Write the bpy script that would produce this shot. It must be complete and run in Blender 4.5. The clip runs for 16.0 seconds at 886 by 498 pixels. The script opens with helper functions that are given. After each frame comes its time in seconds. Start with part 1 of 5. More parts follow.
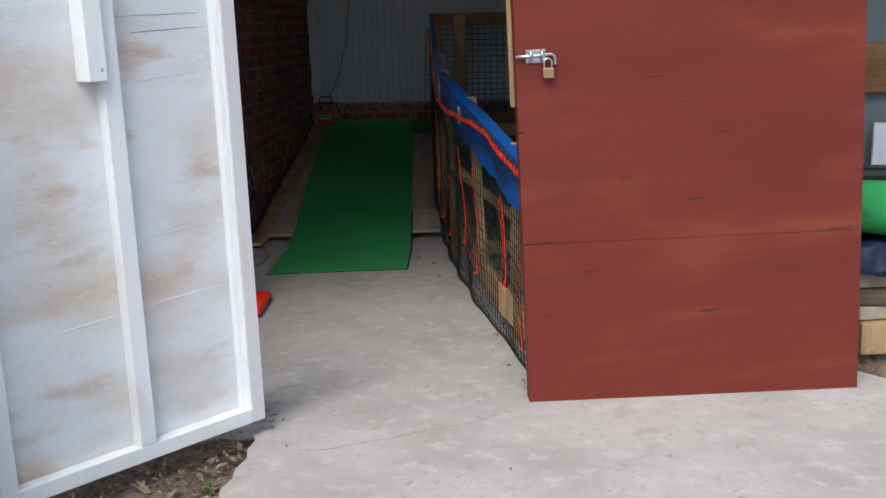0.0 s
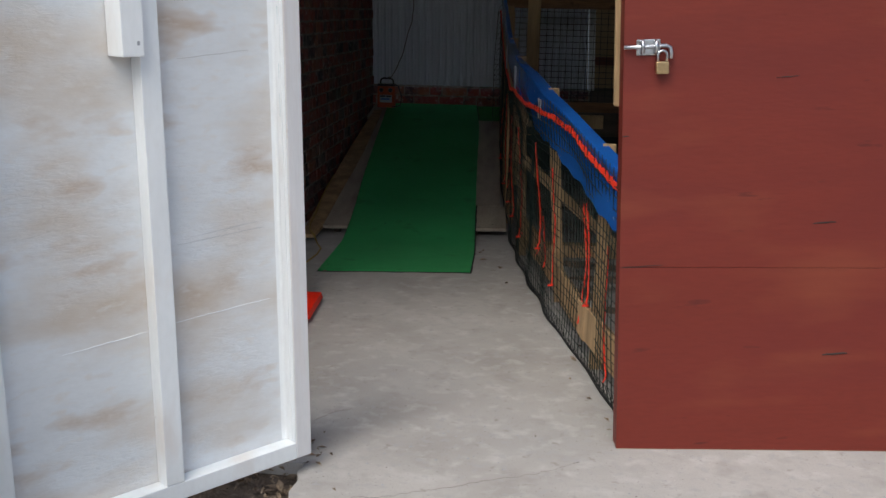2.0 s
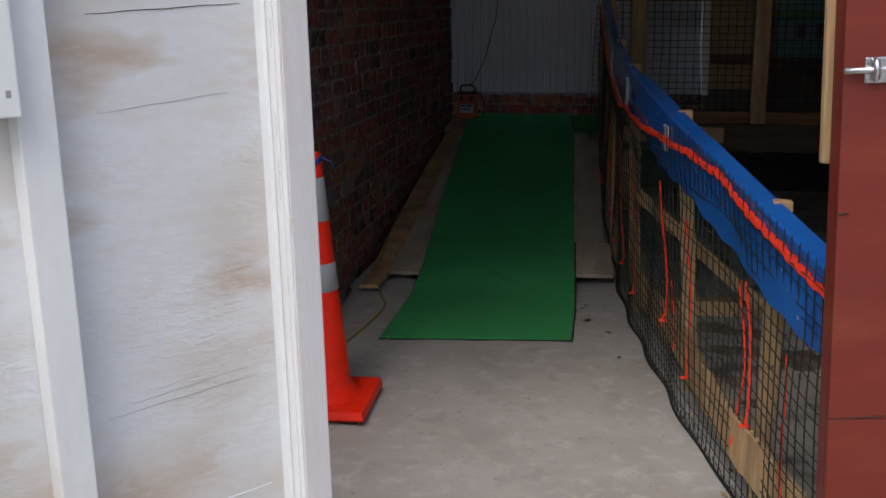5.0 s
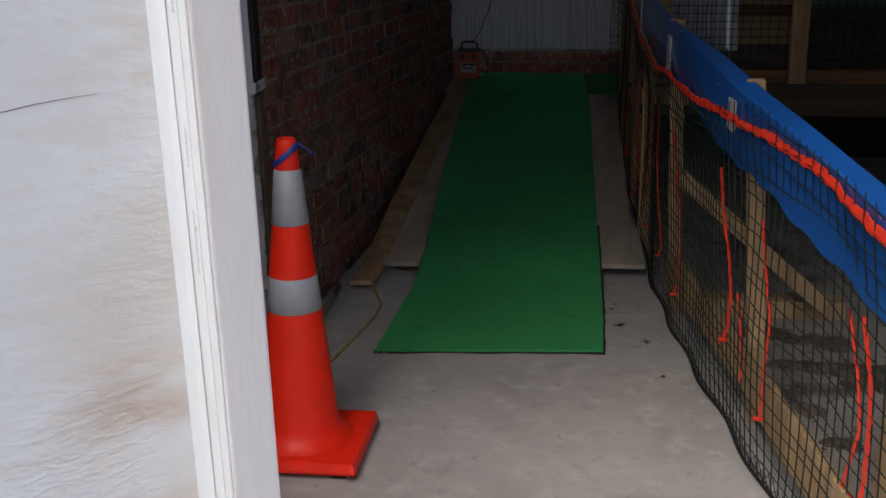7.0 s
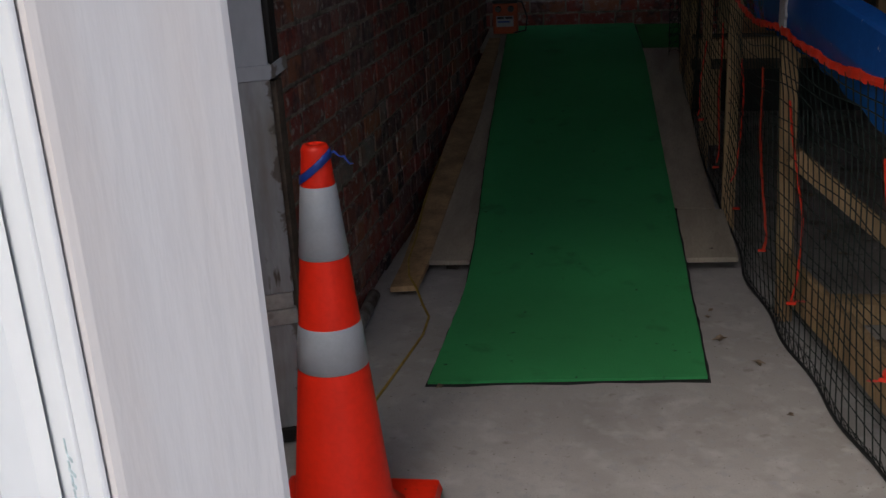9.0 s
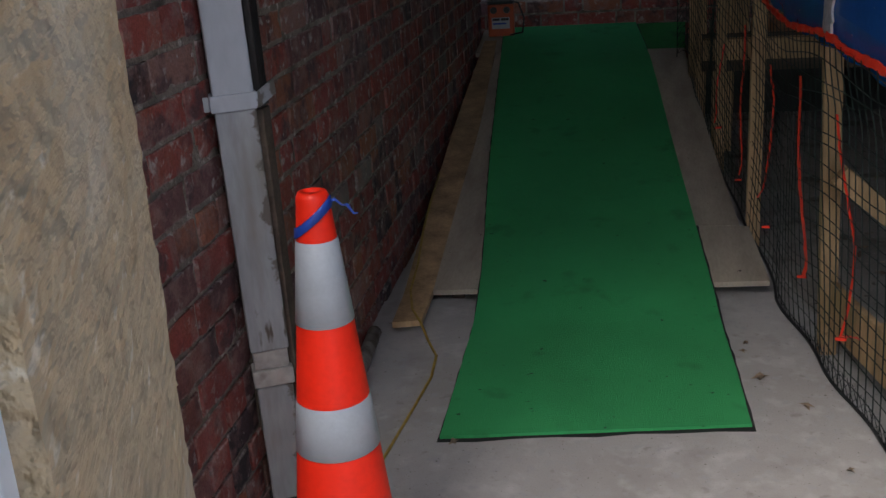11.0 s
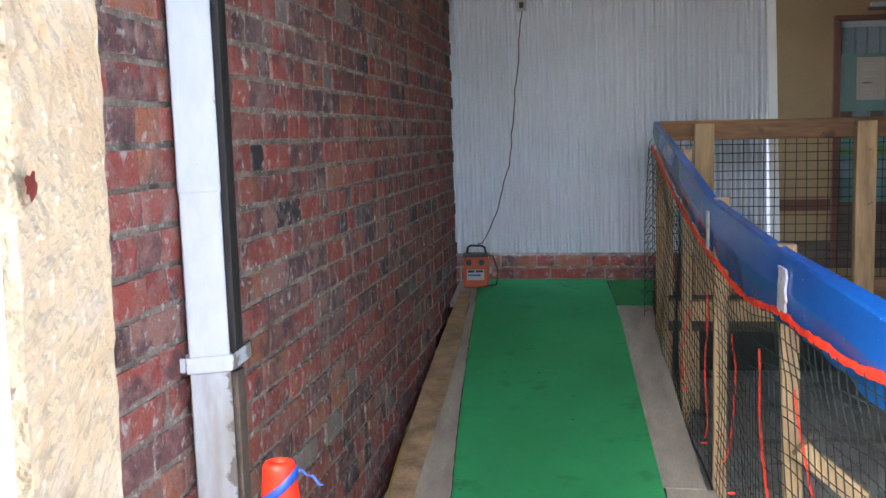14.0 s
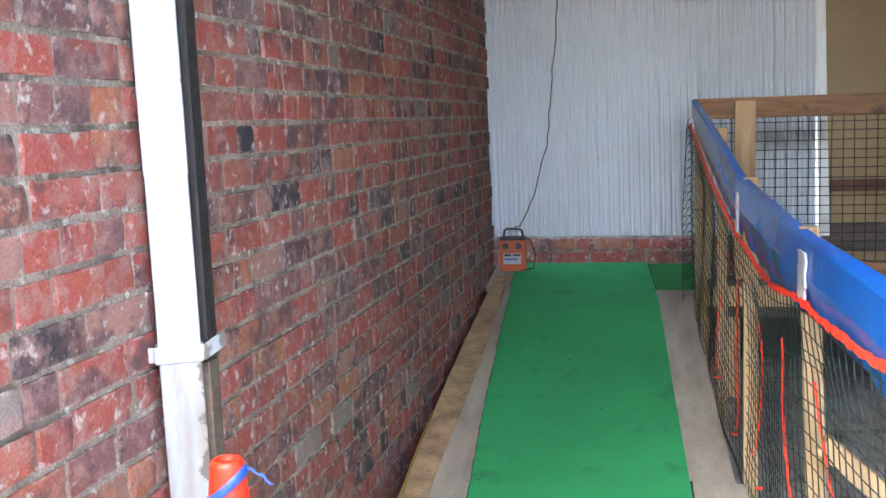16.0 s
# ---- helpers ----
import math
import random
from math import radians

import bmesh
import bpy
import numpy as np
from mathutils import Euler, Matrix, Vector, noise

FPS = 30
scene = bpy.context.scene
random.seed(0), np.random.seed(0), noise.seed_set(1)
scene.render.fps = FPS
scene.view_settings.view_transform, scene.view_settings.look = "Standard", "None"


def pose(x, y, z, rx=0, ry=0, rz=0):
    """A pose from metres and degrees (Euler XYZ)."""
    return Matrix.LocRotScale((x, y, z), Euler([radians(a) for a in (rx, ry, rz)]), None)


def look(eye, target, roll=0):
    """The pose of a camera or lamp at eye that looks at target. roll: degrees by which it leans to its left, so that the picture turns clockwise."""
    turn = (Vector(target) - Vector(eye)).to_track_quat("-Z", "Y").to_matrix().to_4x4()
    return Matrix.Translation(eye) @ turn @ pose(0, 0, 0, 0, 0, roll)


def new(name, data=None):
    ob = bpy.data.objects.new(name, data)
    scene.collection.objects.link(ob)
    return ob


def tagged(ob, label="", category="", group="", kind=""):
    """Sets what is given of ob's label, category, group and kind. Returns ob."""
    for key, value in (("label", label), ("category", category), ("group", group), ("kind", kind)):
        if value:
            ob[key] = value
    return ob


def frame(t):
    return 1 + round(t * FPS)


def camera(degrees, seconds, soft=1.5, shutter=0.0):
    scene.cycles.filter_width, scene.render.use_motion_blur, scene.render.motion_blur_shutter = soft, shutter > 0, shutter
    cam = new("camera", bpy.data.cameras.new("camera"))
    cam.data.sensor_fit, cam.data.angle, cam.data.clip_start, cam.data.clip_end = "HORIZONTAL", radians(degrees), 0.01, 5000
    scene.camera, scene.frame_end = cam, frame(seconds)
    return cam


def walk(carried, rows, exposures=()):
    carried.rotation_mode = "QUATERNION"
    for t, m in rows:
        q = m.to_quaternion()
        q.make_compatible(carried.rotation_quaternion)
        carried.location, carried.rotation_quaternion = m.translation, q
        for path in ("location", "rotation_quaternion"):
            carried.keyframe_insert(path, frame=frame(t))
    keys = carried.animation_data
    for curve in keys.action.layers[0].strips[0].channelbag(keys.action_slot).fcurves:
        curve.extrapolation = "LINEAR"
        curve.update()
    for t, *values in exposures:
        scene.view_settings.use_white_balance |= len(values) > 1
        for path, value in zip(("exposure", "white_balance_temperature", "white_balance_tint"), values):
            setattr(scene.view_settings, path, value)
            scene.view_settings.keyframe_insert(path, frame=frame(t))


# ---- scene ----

# ---- camera ----
cam = camera(46.0, 16.0)
PATH = [
    (0, (0.864, -5.79, 1.366), (0.764, -3.836, 0.952), -1.1),
    (0.5, (0.886, -5.637, 1.365), (0.557, -3.716, 0.918), -0.6),
    (1, (0.853, -5.516, 1.349), (0.491, -3.603, 0.895), 0.6),
    (1.5, (0.766, -5.369, 1.369), (0.532, -3.429, 0.942), 1.0),
    (2, (0.727, -5.265, 1.36), (0.537, -3.325, 0.913), 1.2),
    (2.5, (0.724, -5.067, 1.367), (0.465, -3.136, 0.915), -0.1),
    (3, (0.705, -4.889, 1.371), (0.371, -2.969, 0.924), 0.9),
    (3.5, (0.647, -4.692, 1.376), (0.293, -2.768, 0.961), 0.2),
    (3.7, (0.618, -4.614, 1.392), (0.259, -2.684, 1.011), -0.8),
    (5.8, (0.52, -3.811, 1.378), (0.181, -1.904, 0.88), 0.1),
    (6, (0.486, -3.743, 1.379), (0.182, -1.83, 0.88), -0.4),
    (6.5, (0.437, -3.594, 1.362), (0.11, -1.694, 0.829), -0.7),
    (7, (0.403, -3.372, 1.365), (0.064, -1.479, 0.817), -0.7),
    (7.5, (0.341, -3.211, 1.36), (-0.107, -1.346, 0.795), -1.1),
    (8, (0.235, -3.009, 1.361), (-0.137, -1.128, 0.791), -2.2),
    (8.2, (0.212, -2.944, 1.355), (-0.152, -1.067, 0.769), -2.4),
    (10.3, (0.021, -2.385, 1.339), (-0.32, -0.549, 0.625), -3.3),
    (10.5, (0.025, -2.374, 1.344), (-0.3, -0.53, 0.64), -3.4),
    (11, (0.034, -2.367, 1.356), (-0.314, -0.508, 0.705), -3.7),
    (11.5, (0.036, -2.374, 1.376), (-0.31, -0.483, 0.823), -3.0),
    (12, (0.039, -2.379, 1.393), (-0.314, -0.465, 0.932), -2.5),
    (12.5, (0.045, -2.383, 1.404), (-0.3, -0.455, 0.998), -2.1),
    (13, (0.046, -2.394, 1.421), (-0.307, -0.453, 1.091), -1.7),
    (13.5, (0.049, -2.404, 1.432), (-0.282, -0.449, 1.171), -1.4),
    (14, (0.059, -2.419, 1.44), (-0.24, -0.453, 1.223), -1.2),
    (14.5, (0.069, -2.398, 1.437), (-0.195, -0.428, 1.216), -1.1),
    (15, (0.104, -2.357, 1.441), (-0.184, -0.391, 1.208), -0.1),
    (15.5, (0.156, -2.311, 1.433), (-0.208, -0.359, 1.19), -1.4),
    (16, (0.21, -2.27, 1.425), (-0.211, -0.33, 1.179), -1.8),
]
# the way between the stretches, round the free edge of the open leaf
BETWEEN = [
    (4.75, (0.575, -4.200, 1.388), (0.225, -2.290, 0.950), -0.3),
    (9.0, (0.152, -2.690, 1.350), (-0.218, -0.840, 0.710), -2.7),
    (9.6, (0.108, -2.505, 1.346), (-0.257, -0.655, 0.666), -3.0),
    (10.0, (0.074, -2.425, 1.341), (-0.281, -0.585, 0.640), -3.2),
]
EXPOSURE = [(0.0, 0.72, 6300, 6), (1.5, 0.48, 6450, 5), (3.7, 0.46, 6500, 6), (5.8, 0.48, 6600, 9), (7.0, 0.54, 6600, 9), (8.2, 0.46, 6600, 9), (10.3, 0.80, 6400, 10), (11.0, 1.36, 6300, 8), (11.5, 1.95, 6150, 6),
            (12.0, 2.52, 6000, 6), (12.5, 2.95, 6050, 6), (13.0, 3.30, 6100, 6), (13.5, 3.65, 6100, 6), (14.5, 4.15, 6050, 6), (15.0, 4.25, 6050, 5), (16.0, 4.52, 6050, 5)]
walk(cam, [(t, look(eye, target, roll)) for t, eye, target, roll in sorted(PATH + BETWEEN)], EXPOSURE)

# ---- light ----
world = bpy.data.worlds.new("overcast_sky")
scene.world = world
world.use_nodes = True
wn = world.node_tree.nodes
sky = wn.new("ShaderNodeTexSky")
sky.sky_type = "NISHITA"
sky.sun_disc = False
sky.sun_elevation = radians(55)
sky.sun_rotation = radians(200)
sky.air_density, sky.dust_density, sky.ozone_density = 1.0, 4.0, 1.0
wn["Background"].inputs["Strength"].default_value = 0.12
world.node_tree.links.new(sky.outputs[0], wn["Background"].inputs["Color"])
sun = new("sun", bpy.data.lights.new("sun", "SUN"))
sun.data.energy, sun.data.angle, sun.data.color = 1.2, radians(40), (1.0, 0.985, 0.965)
sun.matrix_world = look((0, 0, 10), (1.9, 5.3, 2.0))


# ---- helpers of this place ----
def link(nt, a, b):
    nt.links.new(a, b)


def mat(name, base, rough=0.8, metal=0.0, vary=0.25, scale=6.0, grain=60.0, bump=0.15, stretch=(1, 1, 1), second=None, amount=0.5, random_hue=0.0, blotch=None, spec=0.5, specks=(), relief=None):
    """A surface with variation at two scales: large blotches and fine grain, and relief from the grain."""
    m = bpy.data.materials.new(name)
    m.use_nodes = True
    nt = m.node_tree
    n = nt.nodes
    b = n["Principled BSDF"]
    b.inputs["Roughness"].default_value, b.inputs["Metallic"].default_value = rough, metal
    b.inputs["Specular IOR Level"].default_value = spec
    co = n.new("ShaderNodeTexCoord")
    mp = n.new("ShaderNodeMapping")
    mp.inputs["Scale"].default_value = stretch
    link(nt, co.outputs["Object"], mp.inputs[0])
    big = n.new("ShaderNodeTexNoise")
    big.inputs["Scale"].default_value, big.inputs["Detail"].default_value = scale, 6
    big.inputs["Roughness"].default_value = 0.6
    fine = n.new("ShaderNodeTexNoise")
    fine.inputs["Scale"].default_value, fine.inputs["Detail"].default_value = grain, 4
    link(nt, mp.outputs[0], big.inputs["Vector"])
    link(nt, mp.outputs[0], fine.inputs["Vector"])
    ramp = n.new("ShaderNodeValToRGB")
    ramp.color_ramp.elements[0].position, ramp.color_ramp.elements[1].position = 0.35, 0.65
    c = Vector(base)
    d = Vector(second) if second else c * (1 - vary)
    ramp.color_ramp.elements[0].color = (*(c.lerp(d, amount * 2 if second else 1.0)), 1)
    ramp.color_ramp.elements[1].color = (*(c * (1 + vary * 0.6)), 1)
    link(nt, big.outputs["Fac"], ramp.inputs[0])
    mul = n.new("ShaderNodeMix")
    mul.data_type, mul.blend_type = "RGBA", "MULTIPLY"
    mul.inputs["Factor"].default_value = vary
    g = n.new("ShaderNodeValToRGB")
    g.color_ramp.elements[0].position, g.color_ramp.elements[1].position = 0.3, 0.6
    g.color_ramp.elements[0].color, g.color_ramp.elements[1].color = (0.35, 0.35, 0.35, 1), (1, 1, 1, 1)
    link(nt, fine.outputs["Fac"], g.inputs[0])
    link(nt, ramp.outputs[0], mul.inputs["A"])
    link(nt, g.outputs[0], mul.inputs["B"])
    out = mul.outputs["Result"]
    if blotch:
        spot = n.new("ShaderNodeTexNoise")
        spot.inputs["Scale"].default_value, spot.inputs["Detail"].default_value = blotch[1], 5
        link(nt, mp.outputs[0], spot.inputs["Vector"])
        sr = n.new("ShaderNodeValToRGB")
        sr.color_ramp.elements[0].position, sr.color_ramp.elements[1].position = blotch[2], blotch[3]
        link(nt, spot.outputs["Fac"], sr.inputs[0])
        mx = n.new("ShaderNodeMix")
        mx.data_type = "RGBA"
        link(nt, sr.outputs[0], mx.inputs["Factor"])
        link(nt, out, mx.inputs["A"])
        mx.inputs["B"].default_value = (*blotch[0], 1)
        out = mx.outputs["Result"]
    for tone, size, lo, hi, how in specks:
        sp = n.new("ShaderNodeTexNoise")
        sp.inputs["Scale"].default_value, sp.inputs["Detail"].default_value, sp.inputs["Roughness"].default_value = size, 3, 0.55
        link(nt, (mp if how else co).outputs[0 if how else "Object"], sp.inputs["Vector"])
        sr = n.new("ShaderNodeValToRGB")
        sr.color_ramp.elements[0].position, sr.color_ramp.elements[1].position = lo, hi
        link(nt, sp.outputs["Fac"], sr.inputs[0])
        mx = n.new("ShaderNodeMix")
        mx.data_type = "RGBA"
        link(nt, sr.outputs[0], mx.inputs["Factor"])
        link(nt, out, mx.inputs["A"])
        mx.inputs["B"].default_value = (*tone, 1)
        out = mx.outputs["Result"]
    link(nt, out, b.inputs["Base Color"])
    bp = n.new("ShaderNodeBump")
    bp.inputs["Strength"].default_value, bp.inputs["Distance"].default_value = bump, 0.01
    link(nt, fine.outputs["Fac"], bp.inputs["Height"])
    if relief:
        rel = n.new("ShaderNodeTexNoise")
        rel.inputs["Scale"].default_value, rel.inputs["Detail"].default_value, rel.inputs["Distortion"].default_value = relief[0], 4, relief[3]
        turn = n.new("ShaderNodeMapping")
        turn.inputs["Scale"].default_value, turn.inputs["Rotation"].default_value = relief[2], (0, 0.5, 0)
        link(nt, co.outputs["Object"], turn.inputs[0])
        link(nt, turn.outputs[0], rel.inputs["Vector"])
        bq = n.new("ShaderNodeBump")
        if len(relief) > 4:
            patch = n.new("ShaderNodeTexNoise")
            patch.inputs["Scale"].default_value, patch.inputs["Detail"].default_value = relief[4], 3
            link(nt, co.outputs["Object"], patch.inputs["Vector"])
            keep = n.new("ShaderNodeMapRange")
            keep.inputs["From Min"].default_value, keep.inputs["From Max"].default_value = 0.48, 0.62
            keep.inputs["To Min"].default_value, keep.inputs["To Max"].default_value = relief[1] * 0.15, relief[1]
            link(nt, patch.outputs["Fac"], keep.inputs["Value"])
            link(nt, keep.outputs[0], bq.inputs["Strength"])
        bq.inputs["Strength"].default_value, bq.inputs["Distance"].default_value = relief[1], 0.01
        link(nt, rel.outputs["Fac"], bq.inputs["Height"])
        link(nt, bp.outputs[0], bq.inputs["Normal"])
        bp = bq
    link(nt, bp.outputs[0], b.inputs["Normal"])
    return m


def brick_mat(name, source):
    """Fired brick: each piece draws its own colour from reds, oranges and burnt purples, and its own kiln marks and lime."""
    m = bpy.data.materials.new(name)
    m.use_nodes = True
    nt = m.node_tree
    n = nt.nodes
    b = n["Principled BSDF"]
    b.inputs["Roughness"].default_value = 0.82
    b.inputs["Specular IOR Level"].default_value = 0.3
    if source == "object":
        pick = n.new("ShaderNodeObjectInfo").outputs["Random"]
    else:
        pick = n.new("ShaderNodeNewGeometry").outputs["Random Per Island"]
    geo = n.new("ShaderNodeNewGeometry")

    def maths(kind, a, c=0.0):
        q = n.new("ShaderNodeMath")
        q.operation = kind
        for k, v in enumerate((a, c)):
            if isinstance(v, (int, float)):
                q.inputs[k].default_value = v
            else:
                link(nt, v, q.inputs[k])
        return q.outputs[0]

    def cloud(scale, detail, shift, own=True):
        """Noise over the wall; own: each piece takes its own slice of it."""
        q = n.new("ShaderNodeTexNoise")
        q.noise_dimensions = "4D"
        q.inputs["Scale"].default_value, q.inputs["Detail"].default_value, q.inputs["Roughness"].default_value = scale, detail, 0.6
        link(nt, geo.outputs["Position"], q.inputs["Vector"])
        link(nt, maths("ADD", maths("MULTIPLY", pick, 57.0 if own else 0.0), shift), q.inputs["W"])
        return q.outputs["Fac"]

    def level(value, lo, hi, most=1.0):
        q = n.new("ShaderNodeMapRange")
        q.inputs["From Min"].default_value, q.inputs["From Max"].default_value, q.inputs["To Max"].default_value = lo, hi, most
        link(nt, value, q.inputs["Value"])
        return q.outputs[0]

    def over(under, fac, tone, kind="MIX"):
        q = n.new("ShaderNodeMix")
        q.data_type, q.blend_type = "RGBA", kind
        link(nt, fac, q.inputs["Factor"])
        link(nt, under, q.inputs["A"])
        q.inputs["B"].default_value = (*tone, 1)
        return q.outputs["Result"]

    ramp = n.new("ShaderNodeValToRGB")
    ramp.color_ramp.interpolation = "CONSTANT"
    stops = [(0.0, (0.337, 0.082, 0.064)), (0.17, (0.263, 0.070, 0.058)), (0.33, (0.351, 0.135, 0.077)), (0.42, (0.191, 0.092, 0.089)), (0.53, (0.319, 0.080, 0.067)),
             (0.68, (0.256, 0.099, 0.076)), (0.77, (0.120, 0.067, 0.073)), (0.86, (0.045, 0.038, 0.043)), (0.91, (0.326, 0.173, 0.142)), (0.96, (0.237, 0.201, 0.183))]
    while len(ramp.color_ramp.elements) < len(stops):
        ramp.color_ramp.elements.new(0.5)
    for e, (p, c) in zip(ramp.color_ramp.elements, stops):
        e.position, e.color = p, (*c, 1)
    link(nt, pick, ramp.inputs[0])
    out = over(ramp.outputs[0], level(cloud(6.0, 3, 3.0), 0.50, 0.64, 0.45), (0.36, 0.115, 0.060))
    out = over(out, level(cloud(6.5, 5, 11.0), 0.52, 0.60, 0.85), (0.090, 0.058, 0.064))
    out = over(out, level(cloud(21.0, 6, 23.0), 0.48, 0.64, 0.72), (0.33, 0.205, 0.185))
    out = over(out, level(cloud(30.0, 7, 31.0), 0.58, 0.66, 0.75), (0.54, 0.49, 0.46))
    # soot and damp that run over several courses
    out = over(out, level(cloud(1.7, 5, 2.0, False), 0.53, 0.70, 0.6), (0.085, 0.058, 0.055))
    out = over(out, level(cloud(2.6, 6, 5.0, False), 0.56, 0.74, 0.45), (0.36, 0.30, 0.275))
    # lime left along the arrises
    uvm = n.new("ShaderNodeUVMap")
    uvm.uv_map = "face"
    sep = n.new("ShaderNodeSeparateXYZ")
    link(nt, uvm.outputs[0], sep.inputs[0])
    across = level(maths("ABSOLUTE", maths("SUBTRACT", sep.outputs[0], 0.5)), 0.465, 0.497)
    upward = level(maths("ABSOLUTE", maths("SUBTRACT", sep.outputs[1], 0.5)), 0.40, 0.49)
    rim = maths("MULTIPLY", maths("MAXIMUM", maths("MULTIPLY", across, 0.5), upward), level(cloud(34.0, 5, 41.0), 0.47, 0.62, 0.6))
    out = over(out, rim, (0.46, 0.41, 0.37))
    fine = cloud(170.0, 4, 1.0, False)
    out = over(out, level(fine, 0.60, 0.36, 0.45), (0.35, 0.32, 0.32), "MULTIPLY")
    link(nt, out, b.inputs["Base Color"])
    tall = maths("ADD", maths("MULTIPLY", cloud(40.0, 7, 17.0), 1.0), maths("MULTIPLY", fine, 0.25))
    bp = n.new("ShaderNodeBump")
    bp.inputs["Strength"].default_value, bp.inputs["Distance"].default_value = 0.7, 0.008
    link(nt, tall, bp.inputs["Height"])
    link(nt, bp.outputs[0], b.inputs["Normal"])
    return m


def box(bm, x0, x1, y0, y1, z0, z1, m=None):
    """Adds a box to bm, turned by m where one is given."""
    vs = [bm.verts.new((x, y, z)) for x in (x0, x1) for y in (y0, y1) for z in (z0, z1)]
    for q in ((0, 1, 3, 2), (4, 6, 7, 5), (0, 4, 5, 1), (2, 3, 7, 6), (0, 2, 6, 4), (1, 5, 7, 3)):
        bm.faces.new([vs[i] for i in q])
    if m is not None:
        bmesh.ops.transform(bm, matrix=m, verts=vs)
    return vs


def block(x0, x1, y0, y1, z0, z1, bevel=0.003):
    """A bmesh with one box with eased edges."""
    bm = bmesh.new()
    box(bm, x0, x1, y0, y1, z0, z1)
    if bevel:
        bmesh.ops.bevel(bm, geom=bm.edges[:], offset=bevel, segments=2, profile=0.6, affect="EDGES")
    return bm


def bar(a, b, wide, high, bevel=0.003, twist=0.0):
    """A bmesh with one straight timber from a to b."""
    a, b = Vector(a), Vector(b)
    bm = block(-wide / 2, wide / 2, 0, (b - a).length, -high / 2, high / 2, bevel)
    q = (b - a).to_track_quat("Y", "Z").to_matrix().to_4x4() @ Matrix.Rotation(radians(twist), 4, "Y")
    bmesh.ops.transform(bm, matrix=Matrix.Translation(a) @ q, verts=bm.verts[:])
    return bm


def tube(points, radius, sides=8, bm=None, close=True):
    """A round bar through points; radius may be a list."""
    bm = bm or bmesh.new()
    pts = [Vector(p) for p in points]
    rad = radius if isinstance(radius, (list, tuple)) else [radius] * len(pts)
    rings = []
    reach = [max(p[k] for p in pts) - min(p[k] for p in pts) for k in range(3)]
    up = Vector([1.0 if k == reach.index(min(reach)) else 0.0 for k in range(3)])
    for i, p in enumerate(pts):
        d = (pts[min(i + 1, len(pts) - 1)] - pts[max(i - 1, 0)]).normalized()
        side = d.cross(up)
        side = side.normalized() if side.length > 1e-3 else Vector((1, 0, 0))
        v = side.cross(d)
        rings.append([bm.verts.new(p + rad[i] * (math.cos(2 * math.pi * k / sides) * side + math.sin(2 * math.pi * k / sides) * v)) for k in range(sides)])
    for r, s in zip(rings, rings[1:]):
        for k in range(sides):
            bm.faces.new((r[k], r[(k + 1) % sides], s[(k + 1) % sides], s[k]))
    if close and sides > 2:
        bm.faces.new(rings[0][::-1])
        bm.faces.new(rings[-1])
    return bm


def mesh_of(name, bm, material, smooth=False):
    me = bpy.data.meshes.new(name)
    bmesh.ops.recalc_face_normals(bm, faces=bm.faces[:])
    bm.to_mesh(me)
    bm.free()
    me.materials.append(material)
    if smooth:
        for p in me.polygons:
            p.use_smooth = True
    return me


def part(name, bm, material, parent=None, label="", smooth=False):
    ob = new(name, mesh_of(name, bm, material, smooth))
    ob.parent = parent
    if label:
        ob["label"] = label
    return ob


def thing(name, label, category, m=None, group="", kind=""):
    ob = new(name)
    if m is not None:
        ob.matrix_world = m
    return tagged(ob, label, category, group, kind)


def spline(rows, v):
    """Smooth value at v of rows of (v, value)."""
    xs = [r[0] for r in rows]
    i = max(0, min(len(xs) - 2, int(np.searchsorted(xs, v)) - 1))
    def slope(k):
        a, b = max(k - 1, 0), min(k + 1, len(rows) - 1)
        return (rows[b][1] - rows[a][1]) / (rows[b][0] - rows[a][0])
    h = xs[i + 1] - xs[i]
    t = (v - xs[i]) / h
    p0, p1, m0, m1 = rows[i][1], rows[i + 1][1], slope(i) * h, slope(i + 1) * h
    return (2 * t**3 - 3 * t**2 + 1) * p0 + (t**3 - 2 * t**2 + t) * m0 + (-2 * t**3 + 3 * t**2) * p1 + (t**3 - t**2) * m1


# ---- materials ----
CONCRETE = mat("concrete", (0.425, 0.405, 0.39), 0.9, vary=0.14, scale=0.9, grain=180, bump=0.14, blotch=((0.325, 0.305, 0.29), 2.0, 0.44, 0.68), specks=(((0.465, 0.45, 0.44), 11, 0.52, 0.72, 0), ((0.31, 0.29, 0.275), 7, 0.56, 0.76, 0), ((0.36, 0.35, 0.35), 26, 0.54, 0.70, 0), ((0.25, 0.225, 0.20), 18, 0.64, 0.78, 0), ((0.12, 0.10, 0.085), 90, 0.68, 0.72, 0), ((0.56, 0.54, 0.52), 75, 0.70, 0.76, 0), ((0.20, 0.18, 0.16), 200, 0.66, 0.72, 0)))
SIDE_FLOOR = mat("dark_stained_concrete", (0.32, 0.295, 0.275), 0.85, vary=0.25, scale=2.5, grain=120, bump=0.2, blotch=((0.10, 0.082, 0.070), 3.0, 0.56, 0.66), specks=(((0.10, 0.08, 0.068), 24, 0.64, 0.70, 0), ((0.38, 0.36, 0.34), 45, 0.62, 0.70, 0)))
SOIL = mat("soil", (0.165, 0.122, 0.092), 0.95, vary=0.5, scale=8, grain=70, bump=1.0, specks=(((0.05, 0.035, 0.025), 30, 0.56, 0.64, 0), ((0.23, 0.19, 0.15), 60, 0.62, 0.70, 0)))
